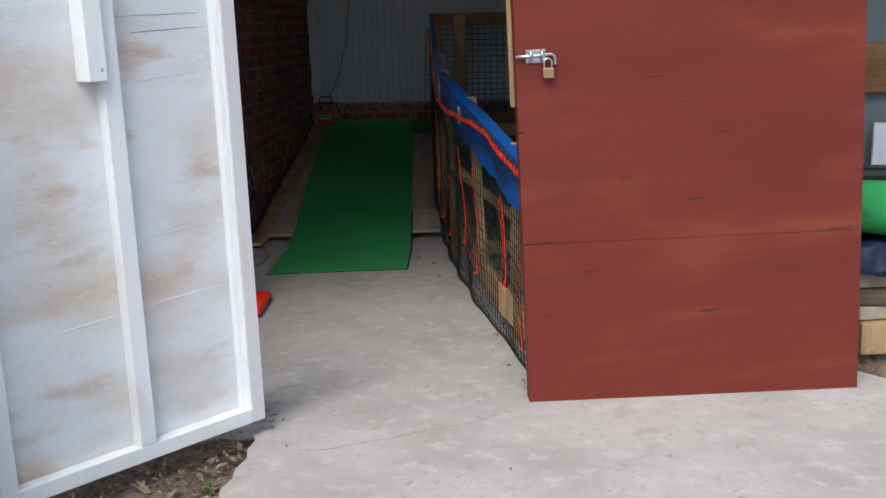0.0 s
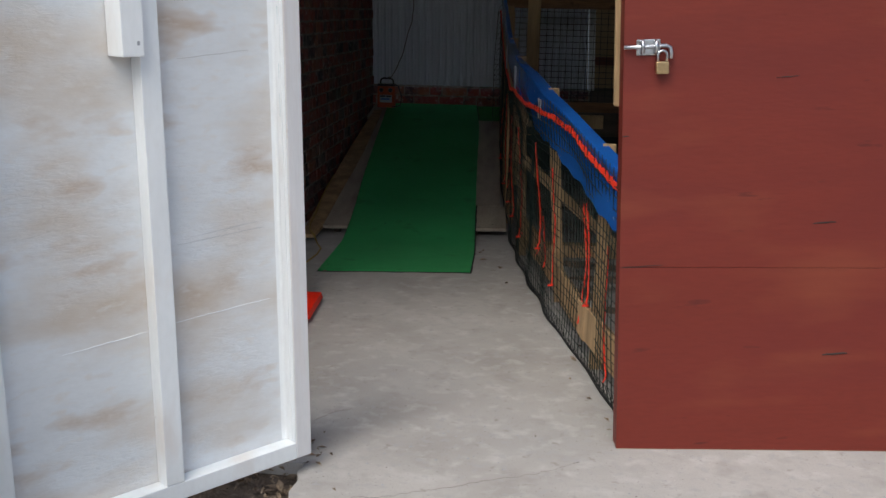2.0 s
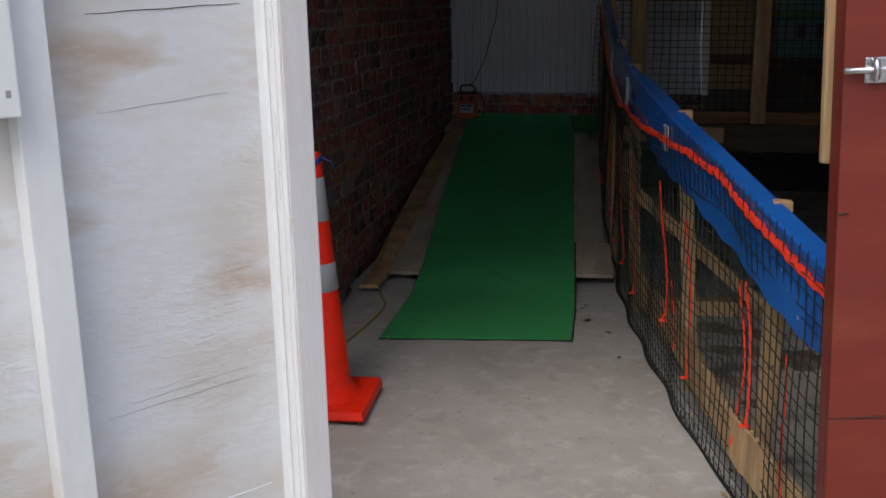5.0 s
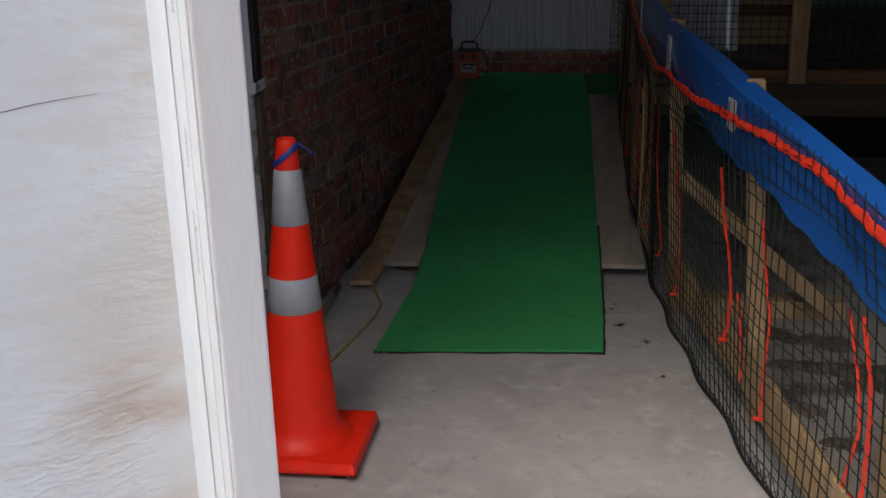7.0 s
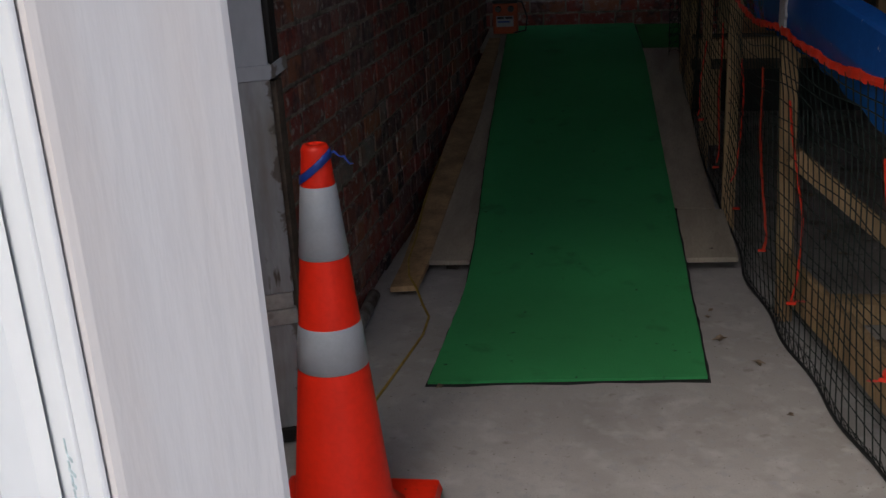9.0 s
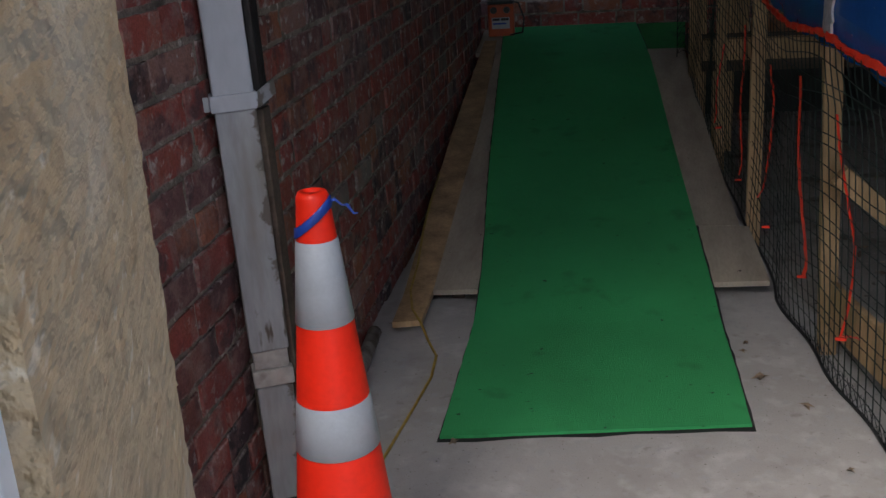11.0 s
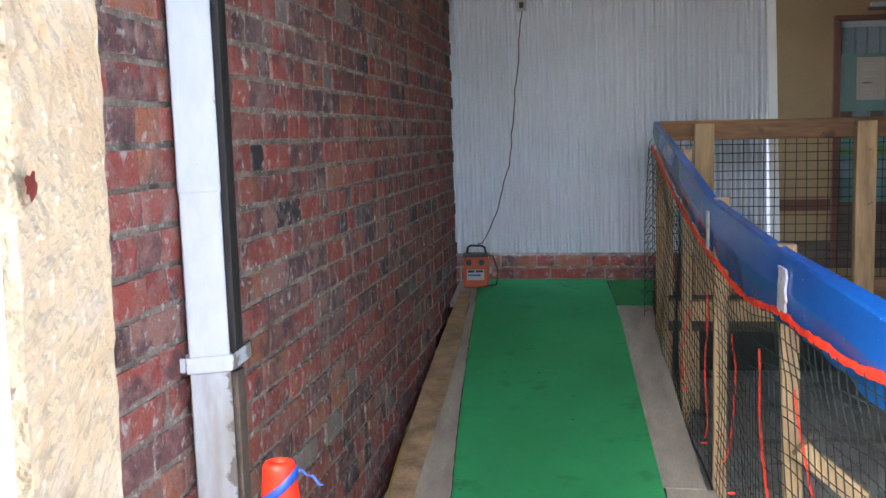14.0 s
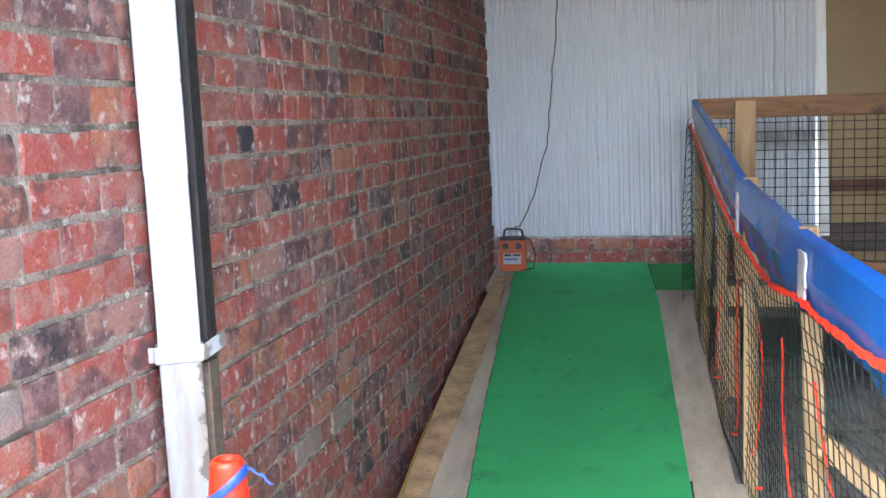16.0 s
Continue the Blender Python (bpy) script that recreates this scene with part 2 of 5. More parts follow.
LITTER = mat("dry_leaf", (0.31, 0.23, 0.16), 0.85, vary=0.5, scale=14, grain=90, blotch=((0.095, 0.066, 0.046), 9, 0.52, 0.64), specks=(((0.52, 0.43, 0.33), 7, 0.57, 0.66, 0),))
WHITE_PLY = mat("whitewashed_ply", (0.735, 0.765, 0.80), 0.5, vary=0.05, scale=2.5, grain=50, bump=0.05, stretch=(0.9, 1.0, 2.2), blotch=((0.55, 0.44, 0.33), 2.1, 0.46, 0.74), specks=(((0.48, 0.355, 0.255), 4.5, 0.57, 0.78, 1), ((0.70, 0.68, 0.66), 18, 0.55, 0.80, 1), ((0.42, 0.36, 0.32), 120, 0.75, 0.79, 0)), relief=(34, 0.32, (1.0, 1.0, 3.2), 0.8, 3.2))
STILE_WASH = mat("thin_whitewash", (0.72, 0.715, 0.735), 0.5, vary=0.06, scale=4, grain=70, bump=0.06, stretch=(2.5, 2.5, 0.35), blotch=((0.66, 0.60, 0.575), 5, 0.50, 0.75), specks=(((0.50, 0.40, 0.33), 9, 0.72, 0.80, 0), ((0.40, 0.32, 0.28), 60, 0.75, 0.79, 0)))
WHITE_PAINT = mat("white_paint", (0.83, 0.862, 0.895), 0.4, vary=0.05, scale=5, grain=70, bump=0.06, stretch=(1, 1, 0.4), blotch=((0.74, 0.70, 0.68), 7, 0.56, 0.80), specks=(((0.45, 0.38, 0.34), 60, 0.74, 0.78, 0),))
RED_PAINT = mat("red_paint", (0.168, 0.0245, 0.0155), 0.55, vary=0.12, scale=1.4, grain=40, bump=0.05, stretch=(0.5, 1, 2.2), spec=0.35, blotch=((0.128, 0.018, 0.0145), 1.3, 0.46, 0.70), specks=(((0.215, 0.049, 0.025), 2.0, 0.53, 0.74, 1), ((0.075, 0.013, 0.011), 12, 0.66, 0.80, 1)), relief=(24, 0.06, (0.6, 1, 3), 0.6))
RAW_TIMBER = mat("raw_timber", (0.45, 0.30, 0.160), 0.85, vary=0.35, scale=10, grain=90, bump=0.3, stretch=(1, 1, 0.12), specks=(((0.15, 0.09, 0.05), 22, 0.70, 0.75, 0),))
ROUGH_SAWN = mat("rough_sawn", (0.533, 0.419, 0.265), 0.95, vary=0.10, scale=18, grain=260, bump=0.4, stretch=(0.32, 1.0, 0.95), blotch=((0.451, 0.322, 0.180), 18, 0.47, 0.68), specks=(((0.575, 0.494, 0.368), 26, 0.52, 0.70, 1), ((0.392, 0.274, 0.152), 60, 0.62, 0.76, 1), ((0.476, 0.410, 0.340), 34, 0.60, 0.76, 1), ((0.651, 0.564, 0.419), 260, 0.62, 0.68, 1)), relief=(150, 0.55, (0.35, 1.0, 1.1), 0.2))
PINE = mat("pine_rail", (0.29, 0.145, 0.063), 0.7, vary=0.45, scale=5, grain=45, bump=0.15, stretch=(0.22, 2, 2.4), blotch=((0.12, 0.052, 0.022), 4.5, 0.50, 0.64), specks=(((0.08, 0.036, 0.018), 6, 0.66, 0.73, 0),))
OLD_PLY = mat("old_ply", (0.43, 0.37, 0.29), 0.85, vary=0.2, scale=3, grain=60, bump=0.15, stretch=(2, 0.5, 1), blotch=((0.28, 0.23, 0.18), 5, 0.52, 0.75), specks=(((0.13, 0.10, 0.08), 38, 0.70, 0.75, 0),))
TURF = mat("green_matting", (0.046, 0.40, 0.124), 0.95, vary=0.14, scale=1.6, grain=300, bump=0.7, specks=(((0.028, 0.22, 0.065), 7, 0.60, 0.80, 0), ((0.014, 0.085, 0.03), 38, 0.69, 0.73, 0), ((0.05, 0.045, 0.025), 110, 0.74, 0.77, 0)))
DARK_TURF = mat("dark_green_matting", (0.034, 0.27, 0.052), 0.95, vary=0.18, scale=3, grain=300, bump=0.7, specks=(((0.018, 0.12, 0.03), 9, 0.58, 0.76, 0),))
BLUE = mat("blue_plastic", (0.013, 0.115, 0.47), 0.26, vary=0.15, scale=4, grain=60, bump=0.03, spec=0.85, specks=(((0.30, 0.40, 0.58), 40, 0.71, 0.75, 0), ((0.45, 0.50, 0.58), 14, 0.74, 0.76, 0)))
TAPE = mat("white_tape", (0.46, 0.47, 0.52), 0.6, vary=0.3, scale=30, grain=90, bump=0.3)
RED_CORD = mat("red_cord", (0.92, 0.050, 0.022), 0.5, vary=0.08, scale=20, grain=120)
NET = mat("green_net", (0.006, 0.017, 0.014), 0.6, vary=0.2, scale=30, grain=120)
BLACK_NET = mat("black_net", (0.008, 0.009, 0.01), 0.5, vary=0.2, scale=30, grain=120)
ORANGE = mat("orange_cone_plastic", (0.90, 0.026, 0.008), 0.45, vary=0.10, scale=8, grain=80, bump=0.03, spec=0.35, specks=(((0.25, 0.05, 0.03), 30, 0.72, 0.80, 0),))
BAND = mat("reflective_band", (0.36, 0.39, 0.43), 0.35, vary=0.08, scale=20, grain=150, bump=0.03)
BLACK_RUBBER = mat("black_rubber", (0.015, 0.015, 0.016), 0.8)
BLUE_STRAP = mat("blue_strap", (0.01, 0.05, 0.33), 0.5, vary=0.15)
TARP = mat("dark_blue_tarp", (0.008, 0.016, 0.060), 0.55, vary=0.3, scale=10, grain=60)
SHEET = mat("corrugated_steel", (0.63, 0.675, 0.765), 0.40, vary=0.06, scale=1.5, grain=30, bump=0.03, stretch=(1, 1, 0.3))
WHITE_PVC = mat("white_pvc", (0.41, 0.435, 0.475), 0.4, vary=0.10, scale=6, grain=60, bump=0.03, stretch=(1, 1, 0.4), blotch=((0.36, 0.355, 0.35), 9, 0.58, 0.80), specks=(((0.20, 0.17, 0.14), 24, 0.70, 0.74, 0),))
DIRTY_PVC = mat("grimy_white_pvc", (0.33, 0.34, 0.355), 0.5, vary=0.2, scale=7, grain=60, bump=0.05, stretch=(1.6, 1.6, 0.35), blotch=((0.22, 0.20, 0.175), 9, 0.50, 0.70), specks=(((0.09, 0.075, 0.06), 16, 0.62, 0.67, 1),))
GREY_PVC = mat("weathered_pipe", (0.42, 0.395, 0.37), 0.6, vary=0.3, scale=8, grain=60, blotch=((0.13, 0.105, 0.085), 12, 0.52, 0.66))
BLACK_STRIP = mat("black_sealant_and_gap", (0.016, 0.014, 0.013), 0.7, vary=0.4, scale=14, grain=60, bump=0.4)
MORTAR = mat("mortar", (0.30, 0.255, 0.21), 0.95, vary=0.4, scale=10, grain=120, bump=0.8, specks=(((0.50, 0.46, 0.41), 34, 0.58, 0.68, 0), ((0.12, 0.10, 0.082), 9, 0.52, 0.68, 0)))


def edge_grime(m, x0, x1, tone):
    """Old grime worn into ragged patches along one arris of a pipe."""
    nt = m.node_tree
    n = nt.nodes
    b = n["Principled BSDF"]
    under = b.inputs["Base Color"].links[0].from_socket
    co = n.new("ShaderNodeTexCoord")
    sep = n.new("ShaderNodeSeparateXYZ")
    link(nt, co.outputs["Object"], sep.inputs[0])
    side = n.new("ShaderNodeMapRange")
    side.inputs["From Min"].default_value, side.inputs["From Max"].default_value = x0, x1
    link(nt, sep.outputs[0], side.inputs["Value"])
    ragged = n.new("ShaderNodeTexNoise")
    ragged.inputs["Scale"].default_value, ragged.inputs["Detail"].default_value, ragged.inputs["Roughness"].default_value = 17.0, 6, 0.62
    link(nt, co.outputs["Object"], ragged.inputs["Vector"])
    spread = n.new("ShaderNodeMath")
    spread.operation = "MULTIPLY_ADD"
    link(nt, side.outputs[0], spread.inputs[0])
    spread.inputs[1].default_value = 0.22
    link(nt, ragged.outputs["Fac"], spread.inputs[2])
    patch = n.new("ShaderNodeMapRange")
    patch.inputs["From Min"].default_value, patch.inputs["From Max"].default_value, patch.inputs["To Max"].default_value = 0.68, 0.74, 0.9
    link(nt, spread.outputs[0], patch.inputs["Value"])
    mx = n.new("ShaderNodeMix")
    mx.data_type = "RGBA"
    link(nt, patch.outputs[0], mx.inputs["Factor"])
    link(nt, under, mx.inputs["A"])
    mx.inputs["B"].default_value = (*tone, 1)
    link(nt, mx.outputs["Result"], b.inputs["Base Color"])


edge_grime(WHITE_PVC, 0.070, 0.092, (0.16, 0.135, 0.11))
edge_grime(DIRTY_PVC, 0.050, 0.086, (0.10, 0.080, 0.064))
BRICK = brick_mat("brick_piece", "object")
BRICK_REST = brick_mat("brick_joined", "island")
YELLOW_WALL = mat("ochre_wall", (0.29, 0.20, 0.10), 0.85, vary=0.12, scale=2, grain=80, bump=0.05)
BROWN_TRIM = mat("brown_trim", (0.12, 0.038, 0.020), 0.5, vary=0.2, scale=8, grain=60)
DARK_WOOD = mat("dark_weathered_wood", (0.10, 0.075, 0.055), 0.85, vary=0.35, scale=6, grain=60, bump=0.3, stretch=(0.3, 2, 2))
STEEL = mat("zinc_steel", (0.62, 0.64, 0.68), 0.3, 1.0, vary=0.1, scale=40, grain=120)
BRASS = mat("brass", (0.50, 0.36, 0.20), 0.45, 1.0, vary=0.1, scale=40, grain=120)
BAMBOO = mat("mossy_pole", (0.225, 0.190, 0.075), 0.8, vary=0.5, scale=5, grain=60, bump=0.5, stretch=(2, 2, 0.2), blotch=((0.085, 0.070, 0.034), 3.0, 0.47, 0.62), specks=(((0.27, 0.235, 0.10), 6, 0.56, 0.70, 1), ((0.10, 0.062, 0.035), 9, 0.58, 0.68, 1), ((0.016, 0.013, 0.010), 14, 0.63, 0.68, 1)))
CHARGER = mat("orange_case", (0.44, 0.068, 0.012), 0.45, vary=0.12, scale=14, grain=80)
# plain black: plastic parts, dark cloth, and the shade panel below the deck
BLACK = mat("black_plastic_and_shade", (0.012, 0.012, 0.013), 0.4)
LABEL = mat("pale_label", (0.36, 0.38, 0.42), 0.5, vary=0.1)
CORD = mat("yellow_cord", (0.42, 0.28, 0.05), 0.6, vary=0.2, scale=40)
CABLE = mat("grey_cable", (0.10, 0.088, 0.062), 0.6)
CREAM_BRICK = mat("cream_brick", (0.48, 0.40, 0.27), 0.85, vary=0.2, scale=8, grain=60)
ROOF = mat("unseen_roof", (0.26, 0.25, 0.235), 0.9, vary=0.15, scale=2)
GREY_WALL = mat("grey_sheet_wall", (0.16, 0.20, 0.23), 0.7, vary=0.2, scale=2)
GRASS = mat("grass_blade", (0.09, 0.17, 0.045), 0.7, vary=0.3)
GLASS_TEAL = mat("teal_blind", (0.13, 0.23, 0.215), 0.25, vary=0.12, scale=3)
PENCIL = mat("teal_pencil", (0.56, 0.68, 0.72), 0.6, vary=0.2, scale=200, grain=400)
PAPER = mat("paper", (0.36, 0.315, 0.27), 0.8, vary=0.08)

# ---- ground ----
def sheet(name, pts, z, material, thick=0.12):
    """A flat slab from its outline, counter-clockwise."""
    bm = bmesh.new()
    top = [bm.verts.new((x, y, z)) for x, y in pts]
    low = [bm.verts.new((x, y, z - thick)) for x, y in pts]
    bm.faces.new(top)
    bm.faces.new(low[::-1])
    for i in range(len(pts)):
        j = (i + 1) % len(pts)
        bm.faces.new((top[i], low[i], low[j], top[j]))
    return part(name, bm, material)


ground = part("ground", block(-150, 150, -150, 150, -0.6, -0.045, 0), SOIL)
tagged(ground, "bare brown soil all round the yard", "ground", kind="structure")
slab = sheet("pavement", [(0.035, -2.36), (0.022, -2.42), (0.040, -2.47), (0.030, -2.55), (0.046, -2.62), (0.028, -2.71), (0.036, -2.78), (0.018, -2.86), (0.034, -2.95), (0.026, -3.1), (0.044, -3.25), (0.030, -3.4), (0.05, -9.0), (7.0, -9.0), (7.0, -1.95), (2.45, -1.93), (2.3, -1.75), (2.15, -0.6), (2.3, 5.3), (-0.95, 5.3), (-0.95, -2.30)], 0.0, CONCRETE, 0.16)
tagged(slab, "worn pale grey concrete slab with stains", "concrete floor", kind="structure")

side = sheet("floor_side", [(1.20, -1.9), (2.12, -1.72), (2.12, -0.6), (4.59, -0.59), (4.59, 5.19), (0.50, 5.19), (0.47, 2.0), (0.66, 0.6), (0.84, -0.6)], 0.004, SIDE_FLOOR, 0.006)
tagged(side, "darker stained concrete behind the net fence", "concrete floor", kind="structure")

# ---- brick wall along the passage ----
WALL = Matrix.Translation((-0.797, -0.40, 0)) @ Matrix.Rotation(math.atan(0.0053), 4, "Z") @ Matrix.Rotation(-math.atan(0.0117), 4, "Y")
LIFT, COURSE, TALL = -0.0243, 0.0812, 0.0700
wall = new("wall_west")
wall.matrix_world = WALL
tagged(wall, "old red and burnt purple brick wall with pale mortar", "brick wall", kind="structure")
part("mortar", block(-0.24, -0.007, -1.75, 4.385, -0.1, 2.8, 0), MORTAR, wall)


def brick_mesh(length, seed):
    """One brick with worn edges, its face towards +x; the UV map runs once over the face."""
    rng = random.Random(seed)
    bm = bmesh.new()
    uv = bm.loops.layers.uv.new("face")
    ny, nz, high = 6, 4, TALL
    face, rim = [], []
    for i in range(ny):
        for k in range(nz):
            edge = i in (0, ny - 1) or k in (0, nz - 1)
            corner = i in (0, ny - 1) and k in (0, nz - 1)
            u, v = i / (ny - 1), k / (nz - 1)
            y = 0.002 + (length - 0.004) * u + rng.uniform(-0.002, 0.002)
            z = 0.0015 + (high - 0.003) * v + rng.uniform(-0.0016, 0.0016)
            chip = 0.006 if edge and rng.random() < (0.3 if corner else 0.10) else 0.0
            face.append(bm.verts.new((rng.uniform(-0.0010, 0.0008) - 0.7 * chip - (0.0015 if edge else 0), y, z)))
    loop = [i * nz for i in range(ny)] + [(ny - 1) * nz + k for k in range(1, nz)] + [i * nz + nz - 1 for i in range(ny - 2, -1, -1)] + [k for k in range(nz - 2, 0, -1)]
    for j in loop:
        u, v = (j // nz) / (ny - 1), (j % nz) / (nz - 1)
        rim.append(bm.verts.new((-0.02, length * u + rng.uniform(-0.0015, 0.0015), high * v + rng.uniform(-0.0015, 0.0015))))
    for i in range(ny - 1):
        for k in range(nz - 1):
            bm.faces.new((face[i * nz + k], face[(i + 1) * nz + k], face[(i + 1) * nz + k + 1], face[i * nz + k + 1]))
    for a in range(len(loop)):
        b = (a + 1) % len(loop)
        bm.faces.new((face[loop[a]], face[loop[b]], rim[b], rim[a]))
    for f in bm.faces:
        for lp in f.loops:
            lp[uv].uv = (lp.vert.co.y / length, lp.vert.co.z / high)
    return bm


def wall_of_boxes(rows, turn=None):
    """Joined bricks from rows of (along, up, length, proud); faces towards +x, or turned. The UV map runs once over each face."""
    verts, faces, uvs = [], [], []
    for y, z, length, out in rows:
        n = len(verts)
        for dy, dz in ((0, 0), (length, 0), (length, TALL), (0, TALL)):
            verts += [(out - 0.0015, y + dy, z + dz), (-0.06, y + dy, z + dz)]
        m = len(verts)
        verts += [(out, y + dy, z + dz) for dy, dz in ((0.004, 0.004), (length - 0.004, 0.004), (length - 0.004, TALL - 0.004), (0.004, TALL - 0.004))]
        faces.append((m, m + 1, m + 2, m + 3))
        uvs += [(0.03, 0.05), (0.97, 0.05), (0.97, 0.95), (0.03, 0.95)]
        for k, (a, b) in enumerate(((0, 1), (1, 2), (2, 3), (3, 0))):
            faces += [(n + 2 * a, n + 2 * b, m + b, m + a), (n + 2 * b, n + 2 * a, n + 2 * a + 1, n + 2 * b + 1)]
            ends = ((0, 0), (1, 0), (1, 1), (0, 1))
            uvs += [ends[a], ends[b], ends[b], ends[a], ends[b], ends[a], ends[a], ends[b]]
    if turn is not None:
        verts = [tuple(turn @ Vector(v)) for v in verts]
    me = bpy.data.meshes.new("brickwork")
    me.from_pydata(verts, [], faces)
    layer = me.uv_layers.new(name="face")
    for k, c in enumerate(uvs):
        layer.data[k].uv = c
    me.materials.append(BRICK_REST)
    return me


KINDS = {}
for length in (0.214, 0.160, 0.101):
    KINDS[length] = [mesh_of("brick", brick_mesh(length, 7 * k + int(length * 1000)), BRICK) for k in range(7)]
rng = random.Random(11)
bricks, rest = [], []
for row in range(35):
    y = -1.72 - rng.uniform(0, 0.12)
    while y < 4.40:
        length = rng.choice((0.214, 0.214, 0.214, 0.160, 0.101, 0.101)) if row % 3 else rng.choice((0.214, 0.101, 0.101, 0.101))
        spot = (y, LIFT + row * COURSE + rng.uniform(-0.002, 0.002), length, rng.randrange(7), rng.uniform(-0.003, 0.004))
        (bricks if -0.75 < y < 1.15 and 5 <= row < 23 else rest).append(spot)
        y += length + 0.010
bricks.sort(key=lambda s: s[0])
rest += bricks[300:]
BRICK_SPOTS = bricks[:300]
far = new("brickwork", wall_of_boxes([(y, z, min(length, 4.39 - y), out) for y, z, length, k, out in rest if y < 4.3]))
far.parent = wall
tagged(far, kind="stuff")

# ---- back wall: brick plinth and corrugated sheet ----
back = new("wall_north")
tagged(back, "white corrugated steel wall on a low brick plinth", "wall", kind="structure")
part("plinth", block(-0.95, 1.08, 4.060, 4.2, -0.1, 0.705, 0), MORTAR, back)
rows = []
for row in range(7):
    x = -0.93 - rng.uniform(0, 0.1)
    while x < 1.06:
        length = rng.choice((0.214, 0.214, 0.160, 0.101))
        rows.append((x, 0.128 + row * COURSE, min(length, 1.07 - x), rng.uniform(-0.003, 0.003)))
        x += length + 0.011
FRONT = Matrix.Translation((0, 4.050, 0)) @ Matrix.Rotation(radians(-90), 4, "Z")
low_bricks = new("plinth_brickwork", wall_of_boxes(rows, FRONT))
low_bricks.parent = back
tagged(low_bricks, kind="stuff")
# narrow proud ribs 60 mm apart, with a low swage between them
bm = bmesh.new()
RIB = ((0.0, 0.0), (0.010, 0.025), (0.020, 0.025), (0.030, 0.0), (0.0385, 0.0), (0.0425, 0.008), (0.0475, 0.008), (0.0515, 0.0))
cols = [(-0.93 + 0.060 * k + x, 4.0 - out) for k in range(33) for x, out in RIB]
rows = [[bm.verts.new((x - 0.0117 * (z - 0.7), y + d, z)) for x, y in cols] for d, z in ((0, 0.706), (0, 2.8), (0.003, 2.8), (0.003, 0.706))]
for a, b in zip(rows, rows[1:] + rows[:1]):
    for k in range(len(cols) - 1):
        bm.faces.new((a[k], a[k + 1], b[k + 1], b[k]))
part("corrugated_sheet", bm, SHEET, back)
bm = block(1.030, 1.084, 3.970, 4.2, 0.70, 2.8, 0.004)
for v in bm.verts:
    v.co.x -= 0.030 * (v.co.z - 1.7)
part("corner_flashing", bm, WHITE_PAINT, back, "white metal corner strip")

# ---- ochre wall further back, with a glazed door ----
ochre = new("wall_north_far")
tagged(ochre, "ochre painted wall of the room behind the deck", "wall", kind="structure")
part("plaster", block(0.85, 4.6, 5.2, 5.4, -0.1, 2.8, 0), YELLOW_WALL, ochre)
part("trim", block(1.09, 1.645, 5.17, 5.198, 0.86, 0.94, 0.004), BROWN_TRIM, ochre, "dark brown timber trim")
part("skirting", block(1.09, 1.645, 5.16, 5.198, 0.46, 0.64, 0.004), DARK_WOOD, ochre, "dark skirting board")

door = thing("door_1", "glazed door in a brown frame, dim shop room behind", "door", kind="structure")
part("door_frame", block(1.648, 1.690, 5.15, 5.198, 0.46, 2.160, 0.004), BROWN_TRIM, door)
part("door_frame", block(1.648, 2.70, 5.15, 5.198, 2.1605, 2.195, 0.004), BROWN_TRIM, door)
part("door_frame", block(2.655, 2.70, 5.15, 5.198, 0.46, 2.160, 0.004), BROWN_TRIM, door)
part("pane", block(1.690, 2.655, 5.188, 5.198, 0.92, 2.16, 0), GLASS_TEAL, door, "pale teal obscured glass")
# pale colour paints the bright fluorescent line along the top of the glass
part("bright_line", block(1.690, 2.655, 5.176, 5.187, 2.115, 2.155, 0.002), LABEL, door, "pale strip standing for a bright fluorescent line")
g = random.Random(19)
for low, high in ((1.935, 2.112), (1.40, 1.545), (1.08, 1.20)):
    x = 1.700
    while x < 2.60:
        wide = g.uniform(0.055, 0.095)
        part("dark_panel", block(x, x + wide, 5.178, 5.186, low, high, 0.001), g.choice((GREY_WALL, DARK_WOOD, GREY_WALL)), door)
        part("mullion", block(x + wide + 0.002, x + wide + 0.012, 5.174, 5.186, low, high + 0.002, 0.001), GLASS_TEAL, door)
        x += wide + 0.016
for k in range(9):
    part("green_card", block(1.70 + 0.05 * k, 1.738 + 0.05 * k, 5.178, 5.187, 1.245, 1.245 + g.uniform(0.05, 0.085), 0.001), GRASS, door)
part("kick_panel", block(1.690, 2.655, 5.165, 5.196, 0.46, 0.919, 0.004), DARK_WOOD, door, "dark panel below the glass")
notice = part("paper_notice", block(1.800, 1.99, 5.168, 5.172, 1.62, 1.91, 0), PAPER)
tagged(notice, "faded paper notice taped on the glass door", "notice")
for i in range(5):
    w = 0.10 if i % 3 else 0.07
    part("text_line", block(1.835, 1.835 + w, 5.1668, 5.168, 1.865 - i * 0.044, 1.872 - i * 0.044, 0), LABEL if i != 3 else BROWN_TRIM, notice)
lamp = thing("wall_lamp", "small unlit oblong wall lamp above the glazed door", "lamp")
part("base", block(1.87, 2.01, 5.15, 5.198, 2.225, 2.245, 0.004), DARK_WOOD, lamp)
part("cover", block(1.88, 2.0, 5.13, 5.195, 2.247, 2.275, 0.008), LABEL, lamp)

# ---- unseen roof and east wall, added to shape the light inside ----
# never in view: its reach and tone only set how dark the passage is
ceiling = part("ceiling", block(-1.1, 1.1, -1.95, 5.4, 2.802, 2.9, 0), ROOF)
tagged(ceiling, "unseen roof over the passage, sized to hold back sky light", "ceiling", kind="structure")
# dark cover out of view, added to cut light over the side floor
unseen_side_roof = part("unseen_ceiling_side", block(1.102, 4.7, -2.25, 5.4, 2.802, 2.9, 0), DARK_WOOD)
